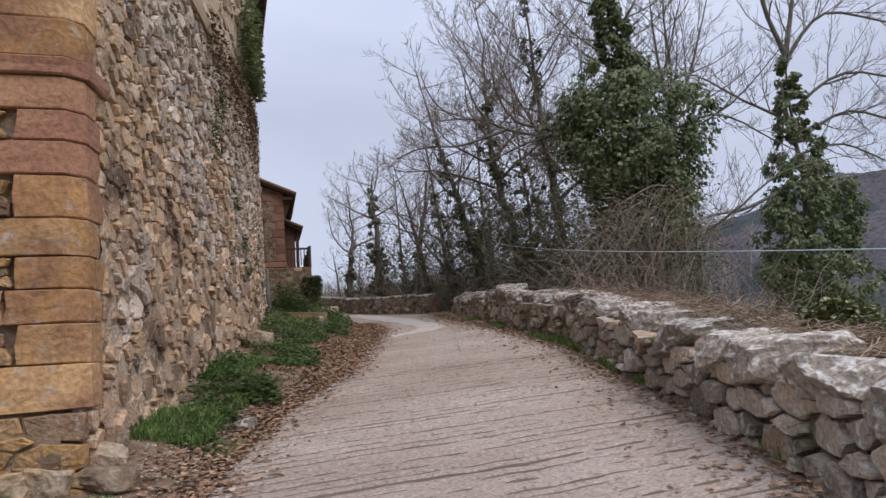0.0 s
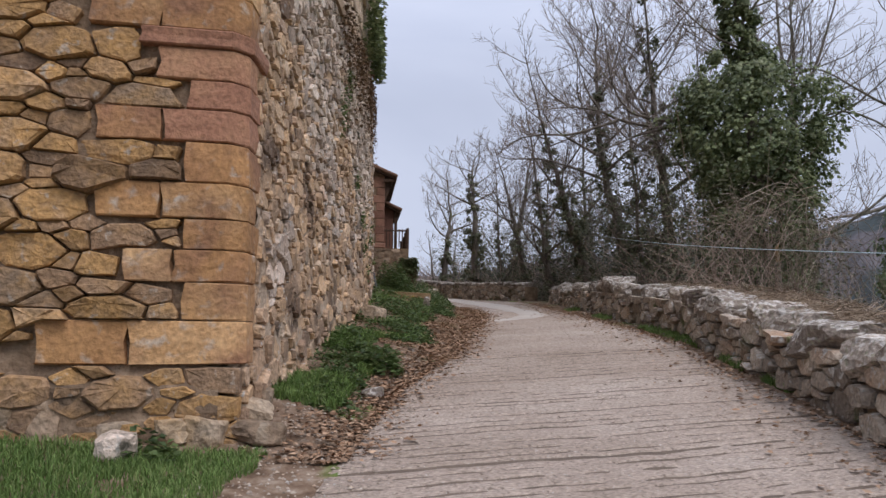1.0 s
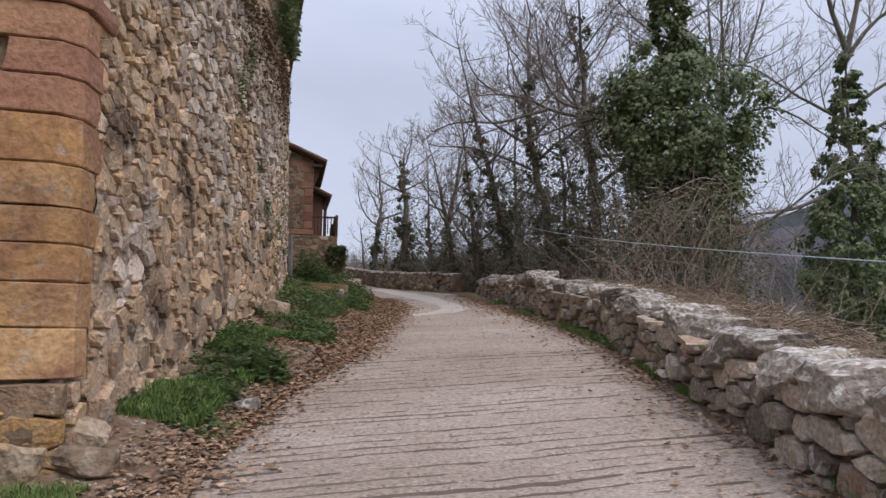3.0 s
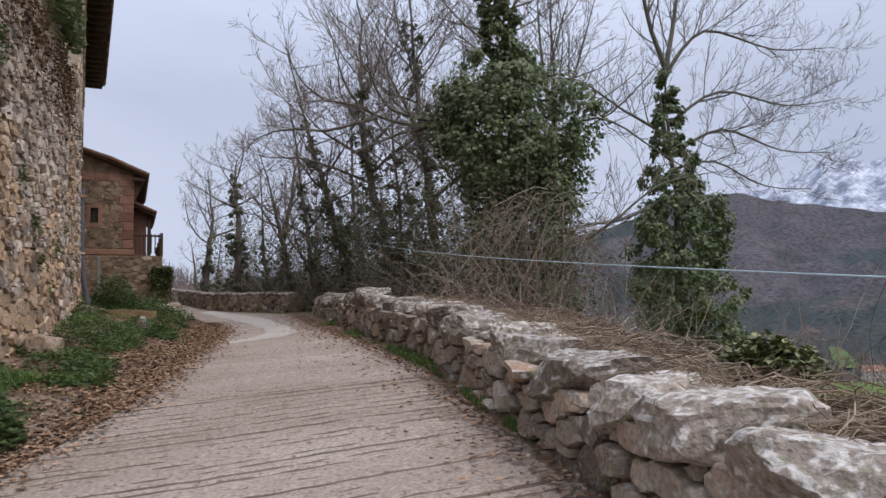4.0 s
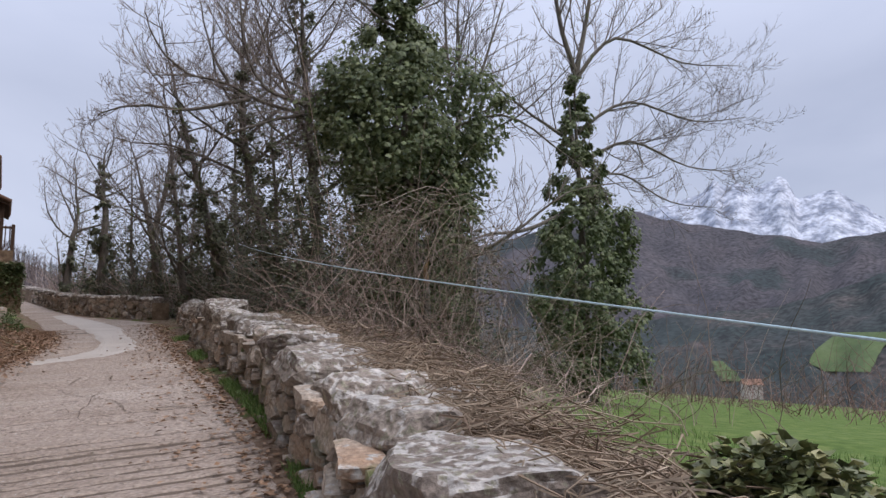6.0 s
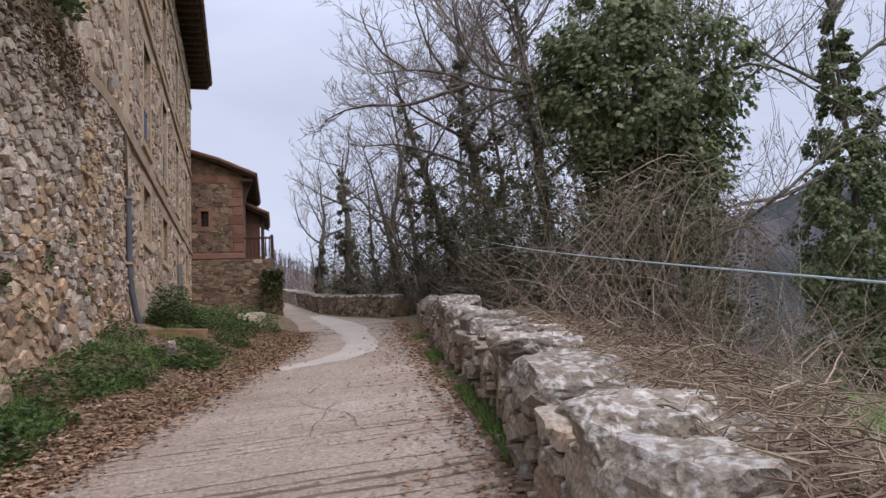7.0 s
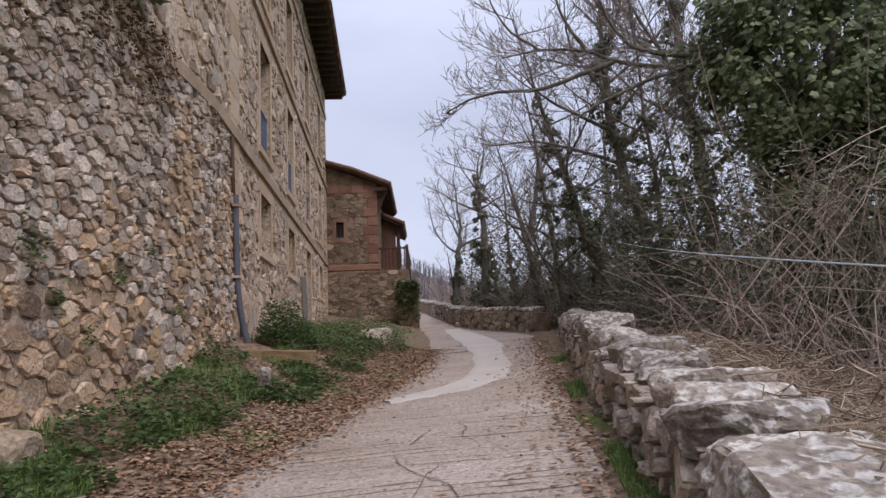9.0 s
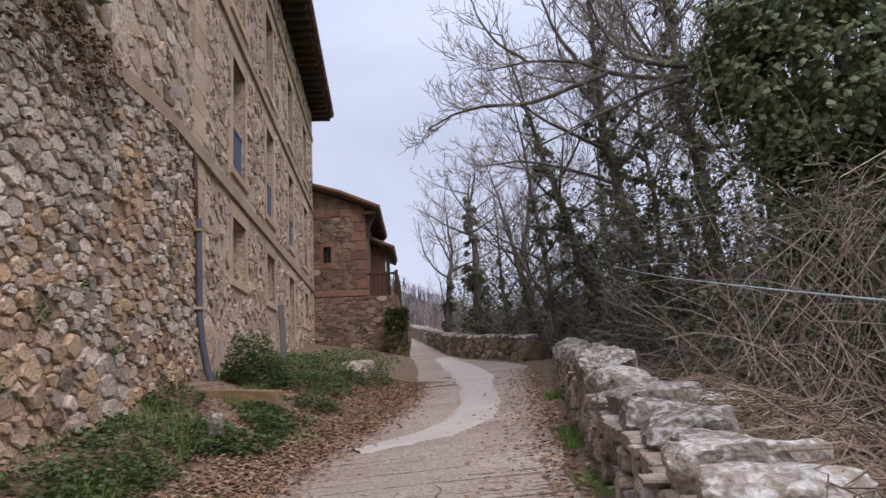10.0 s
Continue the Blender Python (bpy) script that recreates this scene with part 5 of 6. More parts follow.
def limb(wood, twigs, pts, r0, r1, level, rng, dens=1.0, lift=0.16, reach=1.0, last=4):
    """A limb with its side branches, each level finer; the tips turn up."""
    n = len(pts)
    radii = [r0 + (r1 - r0) * (i / (n - 1)) ** 0.8 for i in range(n)]
    tube(wood if level < 2 else twigs, pts, radii, 6 if level < 2 else 3)
    if level >= last:
        return
    total = sum((pts[i + 1] - pts[i]).length for i in range(n - 1))
    per = (1.5, 2.7, 4.4, 4.6)[level] * dens
    count = max(2, int(total * per))
    for k in range(count):
        t = 0.15 + 0.84 * (k + rng.random()) / count
        i = min(n - 2, int(t * (n - 1)))
        p = pts[i].lerp(pts[i + 1], t * (n - 1) - i)
        ax = (pts[i + 1] - pts[i]).normalized()
        side = ax.cross(Vector((rng.gauss(0, 1), rng.gauss(0, 1), rng.gauss(0, 1)))).normalized()
        d = ax * rng.uniform(0.6, 1.1) + side * rng.uniform(0.5, 0.9) + Vector((0, 0, 0.12))
        ln = total * (0.52, 0.46, 0.44, 0.40)[level] * rng.uniform(0.5, 1.1) * (1.1 - 0.5 * t) * reach
        if level >= 2:
            ln = min(max(ln, 0.25), 0.9)
        ln = min(ln, (9.0, 2.6, 1.5, 0.8)[level])
        if ln < 0.10:
            continue
        r = max(0.0065, radii[i] * rng.uniform(0.34, 0.52))
        limb(wood, twigs, bend(p, d, ln, rng, (6, 5, 4, 2)[level], 0.10, lift), r, max(0.0042, r * 0.35), level + 1, rng, dens, lift, reach, last)


def hanging_leaf(buf, p, size, rng, out):
    """An ivy leaf that hangs and turns its face outward."""
    d = Vector((rng.gauss(0, 0.45), rng.gauss(0, 0.45), -0.8)) + out * rng.uniform(0.1, 0.8)
    d.normalize()
    s = d.cross(out + Vector((rng.gauss(0, 0.4), rng.gauss(0, 0.4), rng.uniform(0.0, 0.8))))
    if s.length < 1e-4:
        return
    s.normalize()
    n = s.cross(d)
    w = size * 0.5
    buf.add([tuple(p), tuple(p + d * size * 0.38 + s * w - n * 0.12 * size), tuple(p + d * size), tuple(p + d * size * 0.38 - s * w - n * 0.12 * size)], [(0, 2, 1), (0, 3, 2)])


def ivy_growth(buf, axis, profile, clumps, per, size, rng):
    """Ivy in many small tufts round a leaning axis. axis: points up the stem; profile: (height, radius) steps."""
    zs = [p.z for p in axis]
    hs, rs = [p[0] for p in profile], [p[1] for p in profile]
    weight = np.cumsum([0.15 + r for r in np.interp(np.linspace(hs[0], hs[-1], 60), hs, rs)])
    for _ in range(clumps):
        z = hs[0] + (hs[-1] - hs[0]) * (int(np.searchsorted(weight, rng.random() * weight[-1])) + rng.random()) / 60
        x = float(np.interp(z, zs, [p.x for p in axis]))
        y = float(np.interp(z, zs, [p.y for p in axis]))
        r = float(np.interp(z, hs, rs))
        a = rng.uniform(0, 2 * math.pi)
        out = Vector((math.cos(a), math.sin(a), 0))
        bulge = 0.92 + 0.5 * noise.noise(Vector((out.x * 1.3 + x, out.y * 1.3, z * 0.9))) + 0.34 * noise.noise(Vector((out.x * 3 + x, out.y * 3, z * 2.4)))
        k = bulge * (1.0 if rng.random() < 0.68 else rng.uniform(0.35, 0.9))
        c = Vector((x, y, z)) + out * r * k
        tuft = min(0.36, 0.10 + 0.16 * r) * rng.uniform(0.6, 1.3)
        for _ in range(int(per * rng.uniform(0.6, 1.4))):
            d = Vector((rng.gauss(0, 1), rng.gauss(0, 1), rng.gauss(0, 1))).normalized()
            hanging_leaf(buf, c + d * tuft * rng.random() ** 0.5 + Vector((0, 0, -0.3 * tuft)), size * rng.uniform(0.6, 1.3), rng, (out + d * 0.9).normalized())


def tree(label, path, r, seed, dens=1.0, start=0.35, reach=1.0, limbs=(), ivy=None, growth="scrub", last=4, spread=1.0, group="bare trees along the lane"):
    """A bare winter tree: tapered trunk, limbs, twigs and any ivy on it. ivy: (profile, tufts, leaves each, leaf size)."""
    rng = random.Random(seed)
    t = thing("tree", label, "tree", group)
    x, y = path[0][0], path[0][1]
    foot = [(x, y, ground_z(x, y) - 0.15)]
    pts = curve(foot + [p for p in path if p[2] > foot[0][2] + 0.6], 5, rng, 0.16)
    n = len(pts) - 1
    wood, twigs = Buf(), Buf()
    radii = [r * (1.35 if i == 0 else 1.0) * (1 - i / n) ** 1.25 + 0.012 for i in range(n + 1)]
    tube(wood, pts, radii, 9)
    h = pts[-1].z - pts[0].z
    count = int(h * 1.9 * spread)
    turn = rng.uniform(0, 6.3)
    for k in range(count):
        f = start + (0.97 - start) * (k + rng.random()) / count
        i = min(n - 1, int(f * n))
        p = pts[i].lerp(pts[i + 1], f * n - i)
        a = turn + 2.4 * k + rng.uniform(-0.5, 0.5)
        d = Vector((math.cos(a), math.sin(a), rng.uniform(0.2, 1.1)))
        ln = h * rng.uniform(0.24, 0.48) * (1.25 - 0.7 * f) * reach
        rr = max(0.02, radii[i] * rng.uniform(0.36, 0.6))
        limb(wood, twigs, bend(p, d, ln, rng, 7, 0.10, 0.13), rr, max(0.006, rr * 0.25), 1, rng, dens * 0.85, last=last)
    for way, r0, dn in limbs:
        limb(wood, twigs, curve(way, 4, rng, 0.05), r0, 0.011, 1, rng, dn, 0.2, 0.95)
    wood.make("trunk", M["bark"], t, smooth=True)
    tagged(twigs.make("branchwork", M["twig"], t), kind="stuff")
    if ivy:
        leaves = Buf()
        ivy_growth(leaves, pts, *ivy, rng)
        tagged(leaves.make("ivy", M[growth], t, "dark green ivy" if growth == "ivy" else "dull grey-green ivy"), kind="stuff")
    return t


def build_trees():
    crown = [(1.0, 0.95), (2.5, 1.05), (4.0, 1.25), (5.0, 1.30), (6.2, 1.58), (7.2, 1.70), (8.2, 1.1), (8.8, 0.40), (10.5, 0.32), (13.0, 0.22)]
    tree("tall tree smothered in a dark green ivy crown", [(9.75, 17.6, 0.8), (9.65, 17.5, 4.0), (9.5, 17.5, 7.0), (9.25, 17.5, 9.5), (9.2, 17.6, 13.5)], 0.24, 101, 0.75, 0.62, 0.8,
         limbs=[([(9.6, 17.6, 6.9), (8.87, 18.2, 7.04), (8.06, 18.46, 6.91), (7.76, 18.7, 6.85), (6.75, 19.0, 7.08), (6.17, 19.2, 7.4), (5.4, 19.5, 7.55), (4.75, 19.7, 7.5)], 0.085, 1.4),
                ([(7.71, 18.6, 6.81), (6.93, 18.6, 6.57), (6.13, 18.6, 6.18), (5.74, 18.6, 5.98)], 0.045, 0.7),
                ([(6.54, 18.8, 7.02), (5.37, 19.0, 6.67), (4.59, 19.1, 6.65), (4.1, 19.3, 6.6), (3.7, 19.4, 6.4)], 0.045, 1.4),
                ([(8.12, 18.6, 7.0), (7.13, 18.65, 7.12), (6.69, 18.7, 7.38), (6.34, 18.75, 8.24), (6.19, 18.8, 9.6)], 0.06, 1.3),
                ([(6.17, 19.2, 7.39), (5.86, 19.2, 7.95), (5.68, 19.2, 8.47), (5.4, 19.2, 9.4)], 0.04, 1.3),
                ([(5.4, 19.5, 7.55), (4.8, 19.6, 8.1), (4.5, 19.6, 8.8)], 0.03, 1.4),
                ([(9.8, 17.2, 6.2), (11.5, 16.8, 6.9), (13.0, 16.6, 6.2), (14.0, 16.4, 5.6)], 0.04, 1.0),
                ([(10.2, 17.0, 3.4), (11.4, 16.4, 4.2), (12.8, 16.2, 5.2), (14.5, 16.2, 5.6)], 0.05, 0.9)],
         ivy=(crown, 620, 74, 0.11), growth="ivy", spread=0.6)
    tree("bare tree with a cone of ivy round its trunk", [(19.8, 23.7, 0.5), (19.75, 23.7, 5.0), (19.6, 23.7, 9.0), (19.6, 23.7, 12.4)], 0.30, 102, 0.45, 0.86, 0.5,
         limbs=[([(19.6, 23.7, 11.6), (18.9, 23.7, 13.6), (18.4, 23.7, 16.5), (17.6, 23.7, 19.0)], 0.13, 0.9),
                ([(19.6, 23.7, 11.4), (20.2, 23.7, 13.6), (20.7, 23.7, 15.8), (21.5, 23.7, 18.0)], 0.12, 0.9),
                ([(19.7, 23.7, 11.4), (21.5, 23.5, 13.2), (25.0, 23.5, 12.9), (28.5, 23.4, 13.4)], 0.09, 1.1),
                ([(19.7, 23.7, 9.4), (22.0, 23.5, 10.8), (25.5, 23.5, 10.6), (28.6, 23.4, 11.2)], 0.08, 1.1),
                ([(19.7, 23.7, 8.2), (22.0, 23.5, 9.3), (25.0, 23.5, 8.7), (28.0, 23.4, 8.8)], 0.08, 1.1),
                ([(19.6, 23.7, 7.6), (21.5, 23.5, 8.0), (24.0, 23.5, 7.2), (26.5, 23.4, 7.2)], 0.06, 1.1),
                ([(19.4, 23.7, 9.0), (17.5, 23.5, 9.6), (15.5, 23.4, 10.5), (13.8, 23.3, 10.3)], 0.07, 1.0),
                ([(19.5, 23.7, 8.2), (19.25, 23.6, 9.4), (19.1, 23.5, 10.4)], 0.18, 0.2),
                ([(19.4, 23.7, 6.6), (17.0, 23.4, 5.6), (15.0, 23.2, 5.2), (13.5, 23.2, 4.0)], 0.10, 0.8)],
         ivy=([(0.5, 1.5), (1.6, 1.75), (3.0, 1.8), (5.4, 1.55), (7.2, 1.05), (8.4, 0.7), (10.0, 0.45), (11.5, 0.25)], 430, 54, 0.14), growth="ivy", spread=0.4)
    tree("slender bare tree with upright forked limbs", [(15.0, 24.5, 0.5), (15.1, 24.5, 8.0), (15.3, 24.5, 15.5)], 0.17, 103, 0.75, 0.5, 0.9,
         limbs=[([(15.0, 24.5, 9.5), (14.7, 24.5, 12.0), (14.6, 24.5, 15.5)], 0.10, 0.8), ([(15.0, 24.5, 9.0), (16.2, 24.5, 11.5), (17.2, 24.4, 14.5)], 0.10, 0.8)])
    sleeve = lambda top, w: [(0.8, w * 1.2), (3.0, w), (top * 0.6, w * 0.85), (top * 0.85, w * 0.6), (top, w * 0.25)]
    tree("tall brown-stemmed tree with ivy up its trunk", [(9.2, 22.0, 1.0), (9.17, 22.0, 3.3), (9.15, 22.0, 5.9), (8.86, 22.0, 8.36), (8.76, 22.0, 10.7), (8.5, 22.0, 13.6)], 0.23, 104, 1.35, 0.36, 0.9, ivy=(sleeve(12.5, 0.42), 130, 26, 0.10))
    tree("leaning bare tree with thin ivy on its trunk", [(8.85, 24.0, 1.0), (8.44, 24.0, 4.8), (7.94, 24.0, 6.9), (7.72, 24.0, 9.1), (7.75, 24.0, 11.3), (7.55, 24.0, 13.5)], 0.19, 105, 1.4, 0.34, 0.95, ivy=(sleeve(10.5, 0.46), 130, 26, 0.11))
    tree("leaning grey tree with ivied trunk and many fine twigs", [(8.6, 27.0, 1.2), (8.28, 27.0, 3.3), (7.59, 27.0, 5.75), (7.01, 27.0, 7.8), (6.5, 27.0, 9.6), (6.0, 27.0, 11.8)], 0.22, 106, 1.4, 0.36, 0.95, ivy=(sleeve(9.5, 0.50), 140, 26, 0.11))
    tree("grey forked tree beyond the wall", [(7.6, 33.0, 2.0), (7.39, 33.0, 3.6), (6.96, 33.0, 5.7), (6.6, 33.0, 7.5), (5.9, 33.0, 9.8)], 0.22, 108, 1.3, 0.4, 1.05, limbs=[([(6.96, 33.0, 5.8), (7.3, 33.0, 7.4), (7.5, 33.0, 8.8), (7.9, 33.0, 10.4)], 0.15, 1.0)], ivy=(sleeve(6.0, 0.36), 45, 22, 0.13))
    tree("ivy-thick stump of a pollarded tree", [(5.93, 38.0, 2.5), (5.86, 38.0, 6.5), (5.72, 38.0, 9.0), (5.8, 38.0, 10.7)], 0.24, 109, 1.2, 0.5, 0.9, ivy=(sleeve(9.6, 0.52), 90, 26, 0.15))
    tree("bare tree at the bend of the lane", [(4.75, 42.0, 3.0), (4.88, 42.0, 6.4), (5.05, 42.0, 8.4), (4.8, 42.0, 10.6)], 0.2, 111, 1.3, 0.3, 1.2, ivy=(sleeve(6.8, 0.45), 50, 24, 0.15))
    for label, x, y, top, lean, r, seed in (("bare tree with broad curved limbs", 7.7, 29.5, 11.2, -1.2, 0.19, 107), ("bare tree beside the far wall", 6.9, 35.5, 9.8, -0.5, 0.16, 110), ("thin bare tree in the thicket", 10.8, 21.0, 11.5, 0.4, 0.12, 112),
                                            ("thin bare tree in the thicket", 7.9, 20.5, 9.6, -0.6, 0.10, 113), ("thin bare tree in the thicket", 12.2, 25.5, 13.5, -0.2, 0.15, 114), ("bare tree behind the thicket", 9.8, 31.0, 12.0, -0.5, 0.18, 115)):
        tree(label, [(x, y, 1.0), (x + 0.35 * lean, y, 0.45 * top), (x + lean, y, top)], r, seed, 1.15, 0.32, 1.05, ivy=(sleeve(top * 0.7, 0.36), 55, 22, 0.11))
    for k, (x, y, h, lean) in enumerate(((13.5, 30.0, 11.0, -0.4), (12.0, 36.0, 10.5, -0.6), (16.5, 33.0, 11.0, 0.3), (9.0, 40.0, 10.0, -0.5), (7.2, 47.0, 10.0, -0.4), (6.2, 45.0, 9.0, -0.3), (8.2, 37.5, 9.5, -0.8), (9.6, 34.5, 10.5, -0.8), (5.2, 51.0, 9.0, -0.5), (11.0, 41.0, 10.0, -0.5), (10.5, 27.0, 11.0, -0.5), (18.0, 28.0, 9.0, 0.2))):
        tree("bare tree standing further back in the thicket", [(x, y, 1.0), (x + 0.5 * lean + 0.4 * (-1) ** k, y, 0.45 * h), (x + lean, y, 0.9 * h)], 0.13, 130 + k, 1.05, 0.22, 1.05, ivy=(sleeve(h * 0.65, 0.38), 50, 22, 0.13), spread=0.8)


# ---------- undergrowth ----------
def stems(buf, rng, count, where, length, r=0.006, up=0.9, fall=0.20, low=0.0):
    """Bare canes that start near the ground, lean, arch over and tangle."""
    for _ in range(count):
        x, y = where()
        p = Vector((x, y, ground_z(x, y) + rng.random() * low))
        a = rng.uniform(0, 2 * math.pi)
        d = Vector((math.cos(a), math.sin(a), rng.uniform(0.1, 2.0) * up)).normalized()
        n = 8
        ln = length * rng.uniform(0.35, 1.2)
        pts = [p.copy()]
        for i in range(n):
            d = (d + Vector((rng.gauss(0, 0.17), rng.gauss(0, 0.17), rng.gauss(0, 0.14) - fall))).normalized()
            p = p + d * (ln / n)
            p.z = max(p.z, ground_z(p.x, p.y) + 0.03) if i % 3 == 2 else p.z
            if p.x < face_x(p.y) + 0.30:
                break
            pts.append(p.copy())
        q = r * rng.uniform(0.6, 1.3)
        if len(pts) > 2:
            tube(buf, pts, [q * (1.15 - 0.75 * i / n) for i in range(len(pts))], 3)


def build_undergrowth():
    rng = random.Random(71)

    def behind(y0, y1, d0, d1):
        def f():
            y = rng.uniform(y0, y1)
            return face_x(y) + rng.uniform(d0, d1), y
        return f

    b = Buf()
    stems(b, rng, 2000, behind(11.4, 30, 0.9, 4.2), 1.7, 0.0044, 0.9, 0.22, 0.5)
    stems(b, rng, 560, behind(13, 30, 1.2, 5.0), 2.8, 0.0048, 1.3, 0.16, 0.8)
    stems(b, rng, 2600, behind(27, 60, 1.0, 9.0), 4.2, 0.009, 1.5, 0.12, 0.6)
    stems(b, rng, 420, lambda: (rng.uniform(7.5, 13), rng.uniform(14.5, 24)), 3.0, 0.006, 1.3, 0.15, 0.6)
    stems(b, rng, 180, lambda: (rng.uniform(6.0, 8.0), rng.uniform(8.5, 13)), 1.6, 0.0045, 1.0, 0.18, 0.4)
    stems(b, rng, 130, lambda: (rng.uniform(7.2, 10.6), rng.uniform(13.8, 16.6)), 3.4, 0.007, 1.6, 0.16, 1.0)
    stems(b, rng, 420, behind(15.5, 36, 1.6, 6.0), 5.0, 0.008, 3.0, 0.05, 0.3)
    stems(b, rng, 40, lambda: (rng.uniform(13, 18), rng.uniform(14, 22)), 3.6, 0.010, 3.0, 0.02, 0.0)
    tagged(b.make("bramble_thicket", M["bramble"]), "tangled bare brown brambles behind the wall", "brambles", kind="stuff")
    h = Buf()
    stems(h, rng, 1000, lambda: (rng.uniform(23, 40), rng.uniform(10, 44)), 3.0, 0.013, 2.2, 0.06, 0.3)
    tagged(h.make("hedge", M["hedge"]), "leafless reddish hedge at the foot of the meadow", "hedge", kind="stuff")
    # tangle of pale hanging vines in front of the ivy tree
    v = Buf()
    for _ in range(185):
        c = Vector((rng.uniform(7.3, 10.2), rng.uniform(14.6, 16.2), 0))
        top = 4.7 - 0.55 * abs(c.x - 8.6) + rng.uniform(-0.9, 0.3)
        a = rng.uniform(0, 2 * math.pi)
        q = rng.uniform(0.5, 2.2)
        pts = []
        for i in range(8):
            t = i / 7
            pts.append(Vector((c.x + math.cos(a) * q * (t - 0.3) * (1 + 0.8 * t) + rng.gauss(0, 0.10), c.y + math.sin(a) * q * 0.6 * (t - 0.3) - 0.3 * t + rng.gauss(0, 0.07), top + 0.35 * math.sin(t * 3.1) - (top - 1.2) * t ** 1.8 * rng.uniform(0.8, 1.0))))
        tube(v, pts, [0.0055 * (1.1 - 0.5 * i / 8) for i in range(8)], 3)
    tagged(v.make("hanging_vines", M["vine"]), "pale leafless vines hanging round a stump", "vines", kind="stuff")
    # evergreen scrub among the stems
    s = Buf()
    for _ in range(64000):
        y = rng.uniform(14.5, 40)
        x = face_x(y) + rng.uniform(1.0, 6.0)
        k = noise.noise(Vector((x * 0.6, y * 0.6, 5)))
        if k < -0.12:
            continue
        leaf(s, Vector((x, y, ground_z(x, y) + 0.4 + 5.4 * rng.random() ** 1.5 * (0.55 + k))), rng.uniform(0.05, 0.10), rng, 0.4)
    for _ in range(56000):
        y = rng.uniform(22, 54)
        x = face_x(y) + rng.uniform(1.2, 9.0)
        k = noise.noise(Vector((x * 0.5, y * 0.5, 15)))
        if k > -0.15:
            leaf(s, Vector((x, y, ground_z(x, y) + 0.3 + 6.5 * rng.random() ** 1.7 * (0.6 + k))), rng.uniform(0.08, 0.16), rng, 0.4)
    tagged(s.make("evergreen_scrub", M["scrub"]), "sparse grey-green scrub leaves between the stems", "shrub", kind="stuff")
    # heap of dead vines on the wall
    d = Buf()
    for _ in range(2300):
        y = 4.2 + 5.2 * rng.random() ** 1.2 if rng.random() < 0.85 else rng.uniform(9.5, 14)
        x = face_x(y) + rng.uniform(0.42, 1.05)
        z = max(ground_z(x, y), lane_z(x, y) + 0.40) + rng.uniform(0.0, 0.30)
        a = rng.uniform(0, 2 * math.pi)
        q = rng.uniform(0.12, 0.42)
        pts = [Vector((x + math.cos(a + 2.2 * t) * q * t + rng.gauss(0, 0.045), y + math.sin(a + 1.4 * t) * q * t + rng.gauss(0, 0.045), z + 0.10 * math.sin(t * 3) + rng.gauss(0, 0.02) - 0.08 * t)) for t in (0, 0.25, 0.5, 0.75, 1)]
        tube(d, pts, [0.003, 0.0045, 0.0045, 0.004, 0.002], 3)
    tagged(d.make("dead_vines", M["straw"]), "straw-coloured dead vines heaped behind the wall", "vines", kind="stuff")
    k = Buf()
    for _ in range(2000):
        d = Vector((rng.gauss(0, 1), rng.gauss(0, 1), abs(rng.gauss(0, 1)))).normalized()
        p = Vector((4.66, 5.50, 1.40)) + Vector((d.x * 0.36, d.y * 0.42, d.z * 0.30)) * (0.75 + 0.35 * noise.noise(d * 2.5)) * rng.random() ** 0.25
        leaf(k, p, rng.uniform(0.035, 0.062), rng, 0.4, d)
    tagged(k.make("ivy_bush", M["bushivy"]), "small clump of glossy ivy among the dead vines", "ivy", kind="stuff")


def blades(buf, rng, count, where, h0, h1, w=0.006):
    for _ in range(count):
        x, y = where()
        z = ground_z(x, y)
        a = rng.uniform(0, 2 * math.pi)
        h = rng.uniform(h0, h1)
        dx, dy = math.cos(a), math.sin(a)
        l = h * rng.uniform(0.3, 0.9)
        px, py = -dy * w, dx * w
        buf.add([(x + px, y + py, z - 0.01), (x - px, y - py, z - 0.01), (x + dx * l * 0.4 - px * 0.7, y + dy * l * 0.4 - py * 0.7, z + h * 0.7), (x + dx * l * 0.4 + px * 0.7, y + dy * l * 0.4 + py * 0.7, z + h * 0.7), (x + dx * l, y + dy * l, z + h)],
                [(0, 1, 2, 3), (3, 2, 4)])


